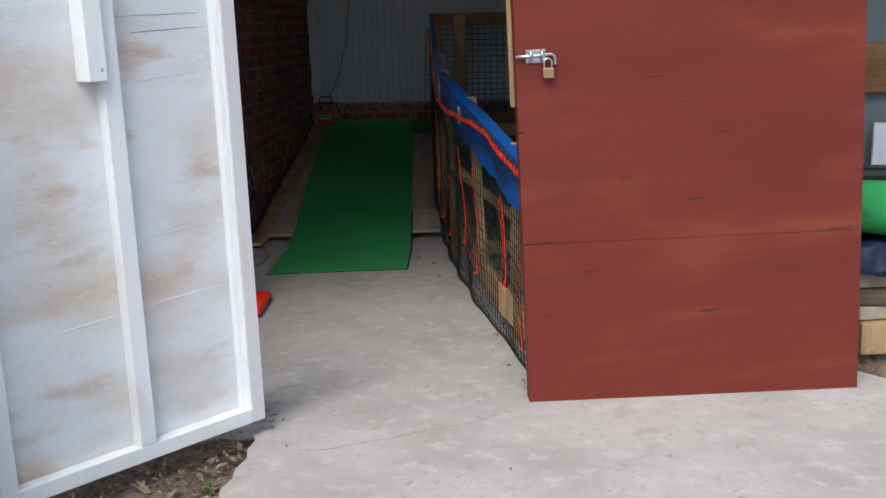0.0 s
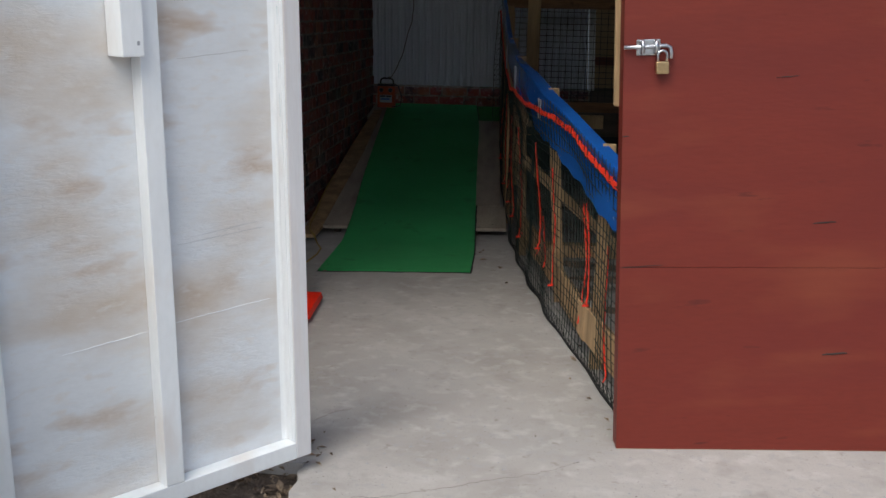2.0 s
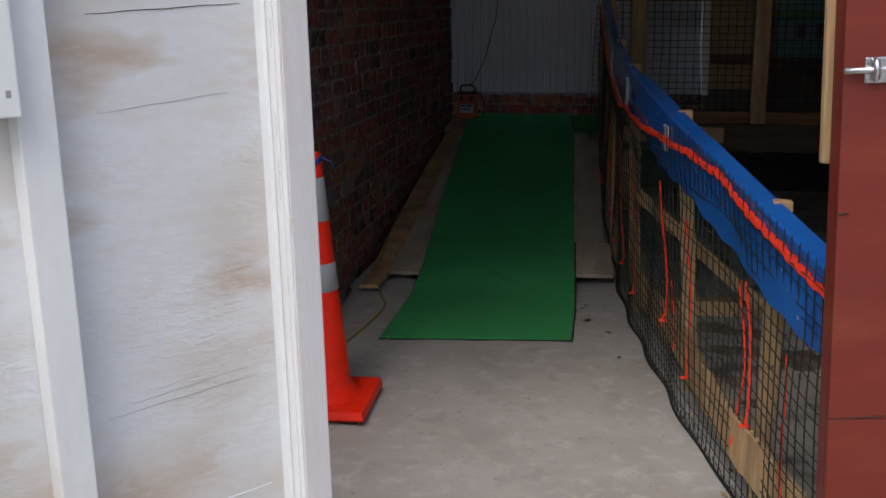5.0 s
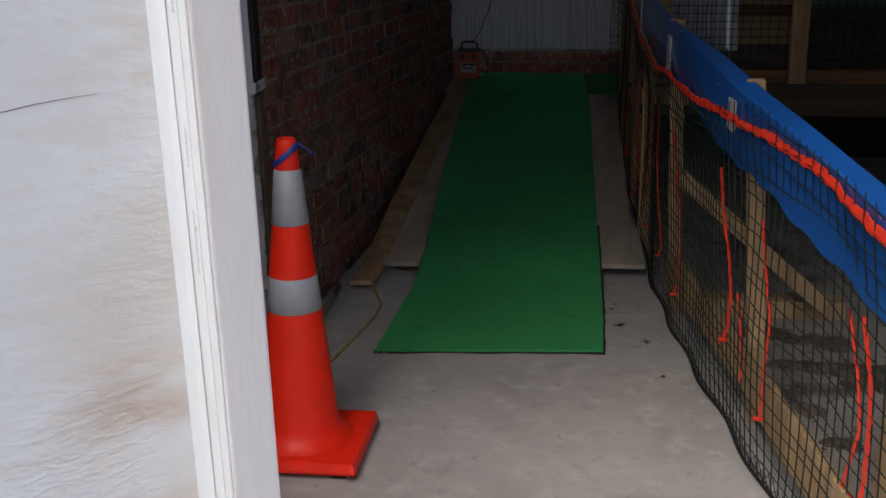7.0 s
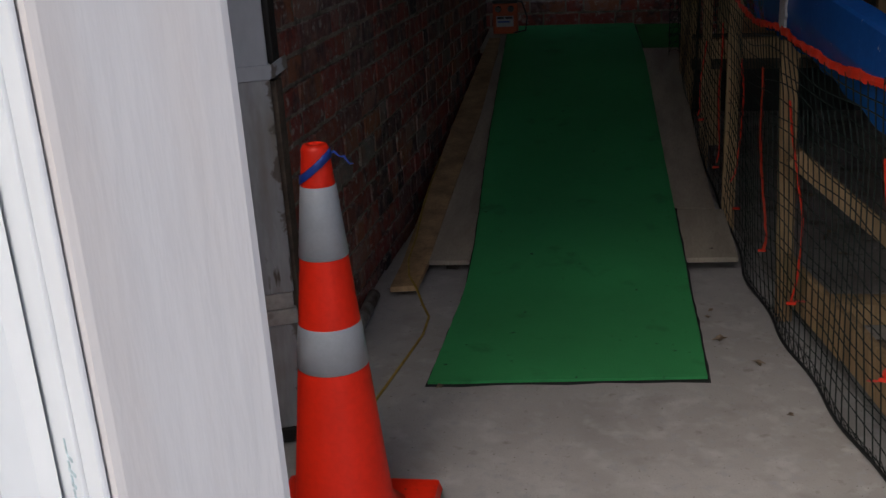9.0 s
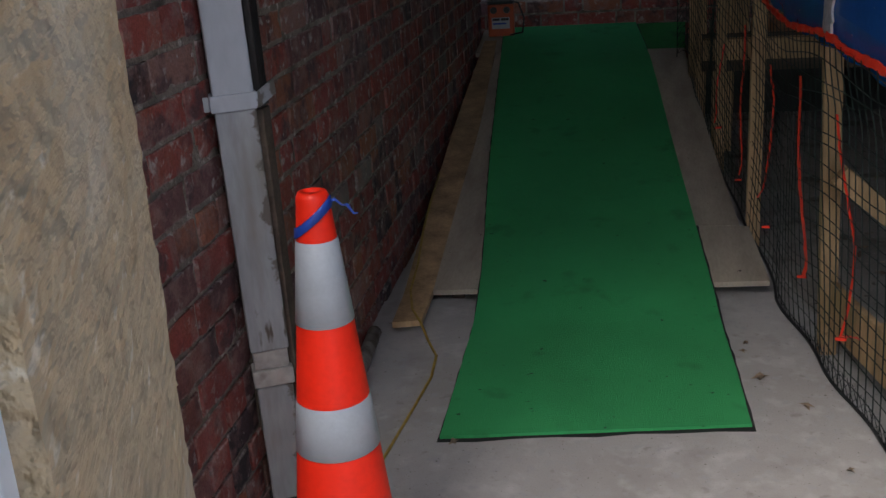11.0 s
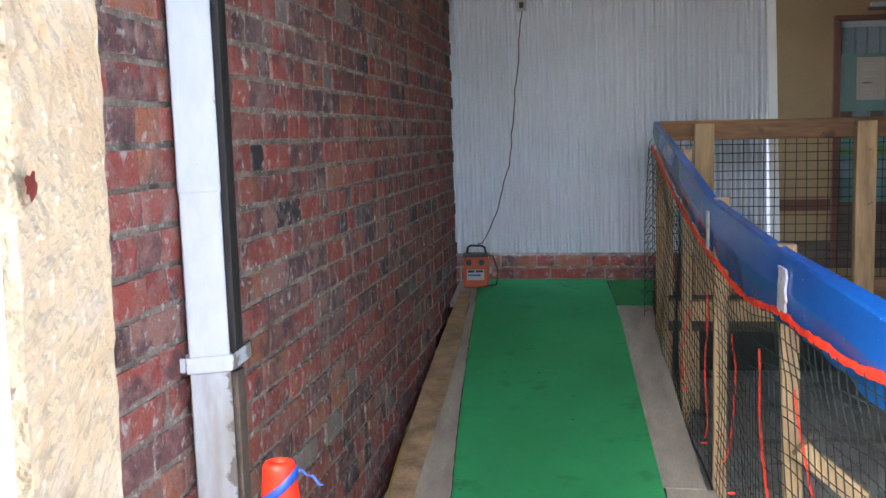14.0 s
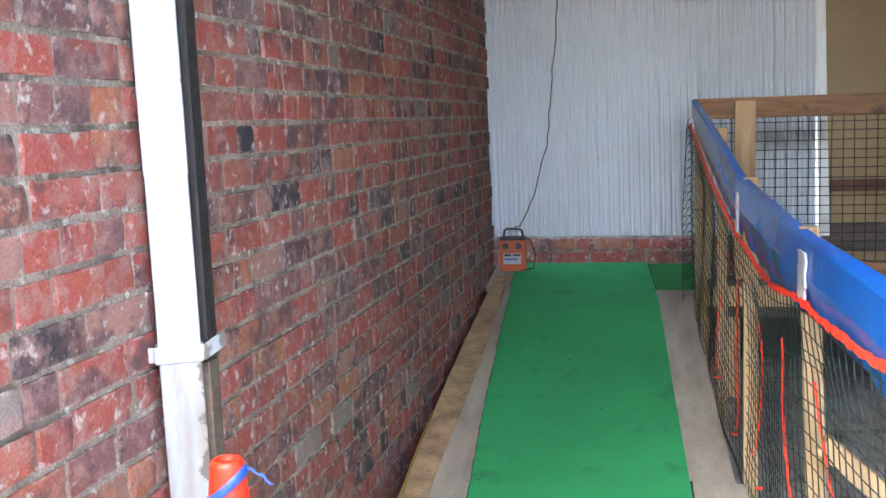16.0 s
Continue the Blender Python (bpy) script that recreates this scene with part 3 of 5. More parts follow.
tagged(unseen_side_roof, "unseen dark roof added to darken the side floor", "ceiling", kind="structure")
# wall out of view, added to close the side against daylight
east = part("unseen_wall_east", block(4.6, 4.75, -0.6, 5.4, -0.1, 2.8, 0), GREY_WALL)
tagged(east, "unseen blue grey wall added to shut out side light", "wall", kind="structure")

# ---- ramp: boards and green matting ----
SLOPE = 0.154


def ramp_z(y):
    return 0.05 + SLOPE * (y - 0.93)


def strip(name, left, right, lift, thick, material, parent=None, label="", ragged=0.0, steps=40):
    """A long board or mat between two edges of (y, x), lying on the ramp."""
    bm = bmesh.new()
    r = random.Random(len(left) * 31 + int(1000 * abs(left[0][1])))
    y0, y1 = left[0][0], left[-1][0]
    ry0, ry1 = right[0][0], right[-1][0]
    tops, lows = [], []
    for i in range(steps + 1):
        t = i / steps
        a, b = y0 + (y1 - y0) * t, ry0 + (ry1 - ry0) * t
        xa, xb = spline(left, a), spline(right, b)
        row_t, row_l = [], []
        for j in range(9):
            u = j / 8
            y = a + (b - a) * u
            x = xa + (xb - xa) * u
            if j in (0, 8):
                x += 0.35 * r.uniform(-ragged, ragged)
            if i == 0:
                y += r.uniform(-ragged, ragged)
            z = lift(x, y)
            row_t.append(bm.verts.new((x, y, z)))
            row_l.append(bm.verts.new((x, y, z - thick)))
        tops.append(row_t)
        lows.append(row_l)
    for i in range(steps):
        for j in range(8):
            bm.faces.new((tops[i][j], tops[i][j + 1], tops[i + 1][j + 1], tops[i + 1][j]))
            bm.faces.new((lows[i][j], lows[i + 1][j], lows[i + 1][j + 1], lows[i][j + 1]))
        for j in (0, 8):
            bm.faces.new((tops[i][j], tops[i + 1][j], lows[i + 1][j], lows[i][j]))
    for i in (0, steps):
        for j in range(8):
            bm.faces.new((tops[i][j], lows[i][j], lows[i][j + 1], tops[i][j + 1]))
    ob = part(name, bm, material, parent, label)
    return ob


def on_ramp(extra):
    return lambda x, y: ramp_z(y) + extra


def mat_lift(x, y):
    """The mat lies flat on the floor, then climbs on to the boards."""
    t = min(1, max(0, (y - 0.55) / 0.40))
    t = t * t * (3 - 2 * t)
    return 0.009 * (1 - t) + t * max(ramp_z(y) + 0.010, 0.009)


ramp = thing("timber_ramp", "plywood ramp boards rising along the brick wall", "ramp")
strip("board", [(0.93, -0.628), (2.4, -0.665), (3.6, -0.70)], [(0.95, -0.30), (2.4, -0.40), (3.6, -0.50)], on_ramp(0.0), 0.018, OLD_PLY, ramp)
strip("board", [(0.98, 0.18), (1.2, 0.17), (1.398, 0.16)], [(1.00, 0.500), (1.2, 0.487), (1.40, 0.472)], on_ramp(0.0), 0.018, OLD_PLY, ramp)
strip("board", [(1.402, 0.16), (2.4, 0.12), (3.54, 0.06)], [(1.404, 0.440), (2.2, 0.395), (3.54, 0.345)], on_ramp(0.002), 0.018, OLD_PLY, ramp)
strip("edge_board", [(0.66, -0.715), (1.6, -0.750), (2.5, -0.775), (3.8, -0.79)], [(0.68, -0.622), (1.6, -0.64), (2.5, -0.655), (3.8, -0.72)], lambda x, y: ramp_z(y) + 0.004 if y > 0.9 else 0.050 + 0.02 * (y - 0.9), 0.020, RAW_TIMBER, ramp, "narrow pale timber edge board")
part("joist", bar((-0.55, 0.98, 0.02), (-0.62, 3.6, 0.42), 0.045, 0.045), DARK_WOOD, ramp)
part("joist", bar((0.30, 1.05, 0.02), (0.2, 3.6, 0.42), 0.045, 0.045), DARK_WOOD, ramp)

carpet = strip("green_mat", [(0.0, -0.45), (0.5, -0.458), (0.976, -0.468), (1.95, -0.550), (2.65, -0.602), (4.03, -0.698)], [(0.108, 0.348), (0.55, 0.335), (1.04, 0.305), (2.25, 0.228), (3.38, 0.158), (4.04, 0.088)], mat_lift, 0.008, TURF, None, "", 0.0018, 70)
strip("backing", [(-0.015, -0.454), (0.5, -0.462), (0.976, -0.472), (1.95, -0.554), (2.65, -0.606), (4.03, -0.701)], [(0.090, 0.358), (0.55, 0.344), (1.04, 0.314), (2.25, 0.236), (3.38, 0.165), (4.04, 0.096)], lambda x, y: mat_lift(x, y) - 0.0085, 0.004, BLACK_RUBBER, carpet, "black rubber backing", 0.007, 70)
tagged(carpet, "long green carpet mat laid up the ramp", "mat")
landing_mat = strip("green_mat", [(3.545, 0.075), (4.04, 0.02)], [(3.545, 0.350), (4.04, 0.375)], on_ramp(0.0005), 0.004, DARK_TURF, None, "", 0.003, 6)
tagged(landing_mat, "short green carpet mat at the top of the ramp", "mat")

# ---- deck and its rail ----
deck = thing("timber_deck", "raised timber deck with rough beams under it", "deck")
for i in range(6):
    part("deck_board", block(0.36, 3.4, 3.20 + i * 0.135, 3.325 + i * 0.135, 0.435, 0.466, 0.004), DARK_WOOD, deck)
strip("landing_board", [(3.60, -0.82), (4.045, -0.82)], [(3.60, 0.35), (4.045, 0.358)], on_ramp(-0.005), 0.025, OLD_PLY, deck)
part("beam", block(0.40, 3.4, 2.95, 2.995, 0.42, 0.60, 0.004), DARK_WOOD, deck)
part("beam", block(0.40, 1.15, 2.88, 2.945, 0.485, 0.585, 0.004), RAW_TIMBER, deck, "pale sawn beam")
for x in (0.46, 2.3):
    part("stump", block(x, x + 0.10, 2.99, 3.09, 0.0, 0.43, 0.006), RAW_TIMBER, deck)
# black panel put in for the deep shade in the void below the deck
part("deck_shade_panel", block(0.40, 3.4, 3.9, 3.95, 0.0, 0.43, 0), BLACK, deck, "black panel standing in for shade under the deck")

rail = thing("deck_railing", "sawn pine railing with dark square netting", "railing")
part("top_rail", block(0.335, 3.2, 3.13, 3.175, 1.385, 1.488, 0.006), PINE, rail)
for x in (0.535, 1.325, 2.12, 2.9):
    part("post", block(x, x + 0.098, 3.06, 3.128, 0.40, 1.470, 0.006), RAW_TIMBER, rail)
part("post", block(0.345, 0.43, 3.06, 3.128, 0.02, 1.40, 0.006), RAW_TIMBER, rail)
part("bottom_rail", block(0.66, 3.2, 3.13, 3.175, 0.57, 0.665, 0.005), PINE, rail)
part("bottom_rail", block(0.66, 3.2, 3.13, 3.175, 0.40, 0.50, 0.005), PINE, rail)
bm = bmesh.new()
g = random.Random(3)
for i in range(52):
    x = 0.42 + i * 0.053
    tube([(x + g.uniform(-0.003, 0.003), 3.185, z) for z in (0.66, 0.9, 1.15, 1.39)], 0.0022, 4, bm, False)
for k in range(16):
    z = 0.67 + k * 0.046
    tube([(x, 3.185, z + g.uniform(-0.003, 0.003)) for x in (0.40, 0.8, 1.2, 1.7, 2.3, 3.2)], 0.0022, 4, bm, False)
tagged(part("netting", bm, BLACK_NET, rail), kind="stuff")

# ---- net fence along the ramp ----
TOP_X = [(-2.2, 1.13), (-1.7, 0.99), (-1.31, 0.895), (-0.85, 0.80), (-0.45, 0.70), (0.43, 0.555), (1.2, 0.49), (1.6, 0.452), (2.4, 0.39), (3.12, 0.335)]
FOOT_X = [(-2.2, 1.10), (-1.6, 0.968), (-1.2, 0.890), (-0.83, 0.800), (-0.40, 0.728), (0.05, 0.650), (0.5, 0.588), (1.2, 0.505), (2.0, 0.42), (3.12, 0.345)]
BOARD_X = [(-2.2, 1.13), (-1.68, 0.985), (-1.25, 0.89), (-0.80, 0.82), (-0.43, 0.775), (0.06, 0.69), (0.50, 0.600), (1.2, 0.510), (2.0, 0.42), (3.12, 0.345)]
RAIL_Z = [(-2.2, 0.74), (-1.7, 0.822), (-1.30, 0.883), (-0.93, 0.930), (-0.50, 0.997), (-0.05, 1.056), (0.40, 1.103), (0.95, 1.143), (1.5, 1.192), (1.9, 1.268), (2.5, 1.375), (3.12, 1.485)]
CORD_Z = [(-2.2, 0.68), (-1.7, 0.772), (-1.3, 0.838), (-1.04, 0.885), (-0.88, 0.898), (-0.42, 0.916), (0.05, 0.913), (0.5, 0.940), (0.92, 0.921), (1.48, 0.99), (2.3, 1.15), (3.12, 1.362)]
SKIRT_Z = [(-2.2, 0.54), (-1.67, 0.624), (-1.36, 0.666), (-1.15, 0.705), (-0.95, 0.731), (-0.76, 0.766), (-0.60, 0.783), (-0.39, 0.795), (-0.10, 0.845), (0.114, 0.872), (0.37, 0.900), (0.60, 0.908), (0.9, 0.912), (1.5, 0.985), (2.4, 1.165), (3.12, 1.355)]


def foot_z(y):
    return 0.004 if y < 1.0 else max(0.004, ramp_z(y) - 0.02)


def net_at(y, h, out=0.0):
    """A place on the net at y along the fence and h (0 foot, 1 cord) up, bellied and slack at the foot."""
    z = foot_z(y) + h * (spline(CORD_Z, y) - foot_z(y))
    x = spline(FOOT_X, y) * (1 - h) + spline(TOP_X, y) * h
    slack = 0.018 * math.sin(3.1 * h) * math.sin(5.0 * y + 1.0) + 0.008 * math.sin(13 * y + 4 * h)
    t = min(1.0, max(0.0, (h - 0.82) / 0.16))
    return Vector(((x + slack * 0.6) * (1 - t) + (spline(TOP_X, y) - 0.013) * t - out, y, z))


def net_top(y):
    """How far up the net reaches: to the cord, and over the strip by the gate."""
    t = min(1.0, max(0.0, (-0.28 - y) / 0.40))
    return 1.0 + t * (spline(RAIL_Z, y) + 0.012 - spline(CORD_Z, y)) / (spline(CORD_Z, y) - foot_z(y))


fence = thing("net_fence", "low timber fence hung with green net and red cord", "fence")
POSTS = (1.48, 0.57, -0.38, -1.33)
for y in POSTS:
    part("post", bar((spline(BOARD_X, y) + (0.020 if y > 0.3 else 0.046), y, 0.0), (spline(TOP_X, y) + (0.030 if y > 0.3 else 0.060), y, spline(RAIL_Z, y) + 0.004), 0.042, 0.050, 0.005), RAW_TIMBER, fence)
part("post", bar((0.440, 2.35, 0.0), (0.440, 2.35, 1.355), 0.042, 0.07, 0.005), RAW_TIMBER, fence)
ys = [0.52, 0.05, -0.40, -0.85, -1.30, -1.85]
for a, b in zip(ys, ys[1:]):
    part("kick_board", bar((spline(BOARD_X, a) + 0.008, a, 0.175), (spline(BOARD_X, b) + 0.008, b + 0.004, 0.165), 0.020, 0.14, 0.004), RAW_TIMBER, fence)
part("brace", bar((0.600, 0.505, 0.562), (1.15, 0.505, 0.078), 0.045, 0.056, 0.004), RAW_TIMBER, fence)
part("brace_foot", bar((0.68, 0.57, 0.040), (1.24, 0.60, 0.040), 0.095, 0.07, 0.004), RAW_TIMBER, fence)

# blue handrail strip
bm = bmesh.new()
secs = []
N = 150
for i in range(N + 1):
    y = -1.96 + (3.11 + 1.96) * i / N
    x = spline(TOP_X, y)
    zt, zb = spline(RAIL_Z, y), spline(SKIRT_Z, y)
    wob = 0.003 * math.sin(9 * y) * (1 if y < 0.3 else 0.2)
    lip = 0.026 + 0.030 * min(1.0, max(0.0, (0.45 - y) / 0.5))
    tuck = 0.014 * min(1.0, max(0.0, (y + 0.75) / 0.5))
    prof = [(-0.006 + wob * 2 + tuck, zb + 0.006 * math.sin(31 * y)), (-0.008 + wob, zt - 0.5 * (zt - zb)), (-0.006, zt - 0.007), (0.0, zt), (lip - 0.004, zt + 0.002), (lip, zt - 0.006), (lip, zt - 0.03), (0.004 + wob, zt - 0.5 * (zt - zb)), (0.0 + wob * 2 + tuck, zb)]
    secs.append([bm.verts.new((x + dx, y, z)) for dx, z in prof])
for a, b in zip(secs, secs[1:]):
    for k in range(len(a)):
        bm.faces.new((a[k], a[(k + 1) % len(a)], b[(k + 1) % len(a)], b[k]))
bm.faces.new(secs[0])
bm.faces.new(secs[-1][::-1])
part("blue_strip", bm, BLUE, fence, "glossy blue plastic strip along the top")
for y, zt, zb, half in ((0.45, 0.040, 0.165, 0.034), (-0.43, 0.040, 0.120, 0.030), (1.50, 0.05, 0.19, 0.018)):
    bm = bmesh.new()
    g = random.Random(int(100 * y) + 500)
    rows = []
    for k in range(9):
        t = k / 8
        row = []
        for e in (-1, 1):
            yy = y + e * half * (1 + g.uniform(-0.25, 0.15))
            zz = spline(RAIL_Z, yy) - zt - (zb - zt) * t + g.uniform(-0.004, 0.004)
            row += [bm.verts.new((spline(TOP_X, yy) - 0.016, yy, zz)), bm.verts.new((spline(TOP_X, yy) - 0.010, yy, zz))]
        rows.append((row[0], row[2], row[3], row[1]))
    for a, b in zip(rows, rows[1:]):
        for k in range(4):
            bm.faces.new((a[k], a[(k + 1) % 4], b[(k + 1) % 4], b[k]))
    bm.faces.new(rows[0])
    bm.faces.new(rows[-1][::-1])
    part("tape", bm, TAPE, fence, "torn white tape")

# netting
bm = bmesh.new()
g = random.Random(5)
y = -1.96
while y < 3.1:
    pts = []
    for k in range(17):
        h = k / 16 * net_top(y)
        yy = y + 0.030 * h + 0.007 * math.sin(6 * h + 9 * y)
        if -1.98 < yy < 3.12:
            pts.append(net_at(yy, h, 0.004))
    if len(pts) > 2:
        tube(pts, 0.0018 if y < 0.6 else 0.0014, 4, bm, False)
    y += 0.047 if y < 0.8 else 0.054
for j in range(29):
    h0 = 0.02 + 0.0495 * j
    pts = []
    for k in range(150):
        y = -1.96 + 5.06 * k / 149
        h = h0 + 0.010 * math.sin(7 * y + 2.3 * j) + 0.02 * math.sin(2.2 * y + 1.0)
        if 0.004 < h <= net_top(y):
            pts.append(net_at(y, h, 0.0045))
        elif len(pts) > 2:
            tube(pts, [0.0018 if p.y < 0.6 else 0.0014 for p in pts], 4, bm, False)
            pts = []
    if len(pts) > 2:
        tube(pts, [0.0018 if p.y < 0.6 else 0.0014 for p in pts], 4, bm, False)
for k in range(22):
    z = 0.50 + 0.04 * k
    reach = 0.285 + 0.05 * max(0.0, z - 0.95)
    tube([(reach + 0.004 * math.sin(k), 3.06, z), (0.315, 3.08, z + 0.012), (0.345, 3.10, z - 0.006)], 0.0014, 4, bm, False)
    tube([(reach, 3.06, z), (0.31, 3.075, z + 0.04), (0.34, 3.10, z + 0.075)], 0.0014, 4, bm, False)
tube([(0.285 + 0.05 * max(0.0, z - 0.95), 3.06, z) for z in (0.48, 0.7, 0.95, 1.1, 1.25, 1.36)], 0.002, 4, bm, False)
tagged(part("netting", bm, NET, fence, "dark green string net"), kind="stuff")
bm = bmesh.new()
tube([net_at(-1.96 + 4.46 * k / 90, 0.006, 0.010 + 0.004 * math.sin(11 * k / 90 * 4.6)) for k in range(91)], 0.005, 5, bm)
y = -1.96
while y < 0.9:
    deep = 0.05 + 0.02 * math.sin(6 * y)
    tube([net_at(y + 0.05 * t, t * deep, 0.009) for t in (0.03, 0.35, 0.7, 1.0)], 0.0012, 3, bm, False)
    tube([net_at(y + 0.06 - 0.07 * t, t * deep, 0.010) for t in (0.03, 0.35, 0.7, 1.0)], 0.0012, 3, bm, False)
    y += 0.034
part("foot_fold", bm, BLACK_NET, fence, "dark gathered net along the ground")
bm = bmesh.new()
g = random.Random(9)
rows = []
for k in range(521):
    p = net_at(-1.96 + 5.06 * k / 520, 1.0, 0.001 + 0.002 * math.sin(k * 0.85)) + Vector((0, 0, 0.0014 * math.sin(k * 0.45) + 0.002 * math.sin(k * 0.155)))
    # height beyond the cord itself stands in for the red glow round it
    high = 0.009 + 0.006 * min(1.0, max(0.0, (0.9 - p.y) / 1.5)) + 0.003 * math.sin(k * 0.21) + g.uniform(0, 0.003)
    rows.append([bm.verts.new(p + Vector(d)) for d in ((-0.003, 0, -0.006 - g.uniform(0, 0.003)), (-0.005, 0, 0.002), (-0.002, 0, high), (0.004, 0, high * 0.9), (0.004, 0, -0.005))])
for a, b in zip(rows, rows[1:]):
    for k in range(5):
        bm.faces.new((a[k], a[(k + 1) % 5], b[(k + 1) % 5], b[k]))
part("red_cord", bm, RED_CORD, fence, "red cord lacing the net, drawn wider for its glow")
STRAPS = [([(1.57, 0.83), (1.61, 0.55), (1.60, 0.26)], 0.010), ([(1.19, 0.75), (1.085, 0.655), (1.12, 0.51), (1.28, 0.265)], 0.008), ([(0.735, 0.79), (0.695, 0.575), (0.665, 0.375), (0.647, 0.215)], 0.027),
          ([(1.95, 0.71), (2.07, 0.505), (2.11, 0.35)], 0.007), ([(0.42, 0.745), (0.385, 0.65), (0.29, 0.49), (0.265, 0.44), (0.317, 0.16)], 0.010), ([(-0.34, 0.76), (-0.43, 0.55), (-0.44, 0.42), (-0.40, 0.27)], 0.030)]
TIES_BY_GATE = [([(-0.69, 0.69), (-0.765, 0.475), (-0.755, 0.30), (-0.765, 0.185)], 0.008), ([(-1.268, 0.641), (-1.302, 0.542), (-1.31, 0.41), (-1.32, 0.26)], 0.024), ([(-1.183, 0.627), (-1.239, 0.518), (-1.27, 0.406), (-1.206, 0.142)], 0.009), ([(-1.58, 0.55), (-1.64, 0.17), (-1.655, 0.06)], 0.007),
          ([(-0.50, 0.44), (-0.54, 0.36), (-0.60, 0.22)], 0.006), ([(-0.29, 0.20), (-0.41, 0.262)], 0.009), ([(-1.22, 0.225), (-1.34, 0.255)], 0.010), ([(0.335, 0.155), (0.20, 0.21)], 0.010)]
for rows, r in STRAPS + TIES_BY_GATE:
    pts = []
    for a, b in zip(rows, rows[1:]):
        for k in range(6):
            t = k / 6
            y, z = a[0] + (b[0] - a[0]) * t, a[1] + (b[1] - a[1]) * t
            h = (z - foot_z(y)) / (spline(CORD_Z, y) - foot_z(y))
            pts.append(net_at(y + 0.012 * math.sin(2.1 * z * 6 + rows[0][0]), h, 0.001 + 0.002 * math.sin(3 * k)))
    pts.append(net_at(rows[-1][0], (rows[-1][1] - foot_z(rows[-1][0])) / (spline(CORD_Z, rows[-1][0]) - foot_z(rows[-1][0])), 0.010))
    bm = bmesh.new()
    edge = []
    for k, p in enumerate(pts):
        w = r * (0.45 if p.y > 0.8 else 0.75) * (1.0 + 0.3 * math.sin(2.3 * k + 7 * rows[0][0]))
        edge.append([bm.verts.new(p + Vector((dx, dy, 0))) for dx, dy in ((0, -w), (-0.003 - 0.12 * w, 0), (0, w), (0.003, 0))])
    for a, b in zip(edge, edge[1:]):
        for k in range(4):
            bm.faces.new((a[k], a[(k + 1) % 4], b[(k + 1) % 4], b[k]))
    part("red_tie", bm, RED_CORD, fence)
for y, z in ((1.59, 0.245), (1.137, 0.205), (0.647, 0.21), (0.30, 0.165), (-0.41, 0.265), (-0.765, 0.18), (-1.32, 0.25), (1.98, 0.36)):
    p = net_at(y, (z - foot_z(y)) / (spline(CORD_Z, y) - foot_z(y)), 0.012)
    part("tie_end", bar(p + Vector((-0.014, 0.008, -0.003)), p + Vector((0.010, -0.008, 0.002)), 0.010, 0.009, 0.003), RED_CORD, fence)

# ---- gate: left leaf, open ----
U = Vector((-0.655, -0.755, 0)).normalized()
LEAF = Matrix(((U.x, -U.y, 0, 0.060), (U.y, U.x, 0, -2.412), (0, 0, 1, 0.056), (0, 0, 0, 1))) @ Matrix.Rotation(radians(1.25), 4, "Y")
leaf = thing("gate_leaf", "open whitewashed plywood gate leaf on a timber frame", "gate", LEAF, "gate leaves")
part("panel", block(0.01, 0.930, -0.062, -0.050, 0.0, 2.05, 0.001), WHITE_PLY, leaf, "whitewashed plywood with brown stains")
part("outer_skin", block(-0.006, 0.946, -0.075, -0.0625, -0.01, 2.06, 0.001), RED_PAINT, leaf, "red painted outer skin")
part("stile", block(-0.007, 0.0455, -0.049, 0.0, 0.0, 2.05, 0.003), STILE_WASH, leaf, "thinly whitewashed outer stile with knots")
for k, (y0, y1, out) in enumerate(((-0.0475, -0.0345, 0.0022), (-0.0338, -0.0180, 0.0030), (-0.0172, -0.0030, 0.0020))):
    part("stile_lamination", block(0.0461, 0.0461 + out, y0, y1, 0.051, 2.0, 0.0008), WHITE_PAINT, leaf)
bm = bmesh.new()
ends = [[bm.verts.new((x, y, z)) for x, y in ((0.0495, -0.0497), (0.0495, -0.0400), (0.0510, -0.0420), (0.0540, -0.0462), (0.0620, -0.0492), (0.0640, -0.0497))] for z in (0.051, 2.0)]
for k in range(6):
    bm.faces.new((ends[0][k], ends[0][(k + 1) % 6], ends[1][(k + 1) % 6], ends[1][k]))
bm.faces.new(ends[0][::-1])
bm.faces.new(ends[1])
part("filler_fillet", bm, WHITE_PAINT, leaf, "painted filler along the stile")
part("stile", block(0.414, 0.468, -0.049, 0.0, 0.051, 2.0, 0.003), WHITE_PAINT, leaf)
part("stile", block(0.863, 0.912, -0.049, 0.0, 0.0, 2.05, 0.003), WHITE_PAINT, leaf)
bm = bmesh.new()
ends = [[bm.verts.new((x, y, z)) for x, y in ((0.9125, -0.049), (0.9125, -0.002), (0.918, -0.003), (0.940, -0.030), (0.944, -0.049))] for z in (0.0, 2.05)]
for k in range(5):
    bm.faces.new((ends[0][k], ends[0][(k + 1) % 5], ends[1][(k + 1) % 5], ends[1][k]))
bm.faces.new(ends[0][::-1])
bm.faces.new(ends[1])
part("edge_strip", bm, STILE_WASH, leaf, "bevelled strip along the free edge")
part("rail", block(0.0461, 0.8625, -0.049, 0.0, 0.0, 0.050, 0.003), WHITE_PAINT, leaf)
part("rail", block(0.0461, 0.8625, -0.049, 0.0, 2.002, 2.05, 0.003), WHITE_PAINT, leaf)
batten = part("batten", block(0.4690, 0.5265, -0.049, 0.030, 1.190, 2.0, 0.003), WHITE_PAINT, leaf, "white batten screwed beside the middle stile")
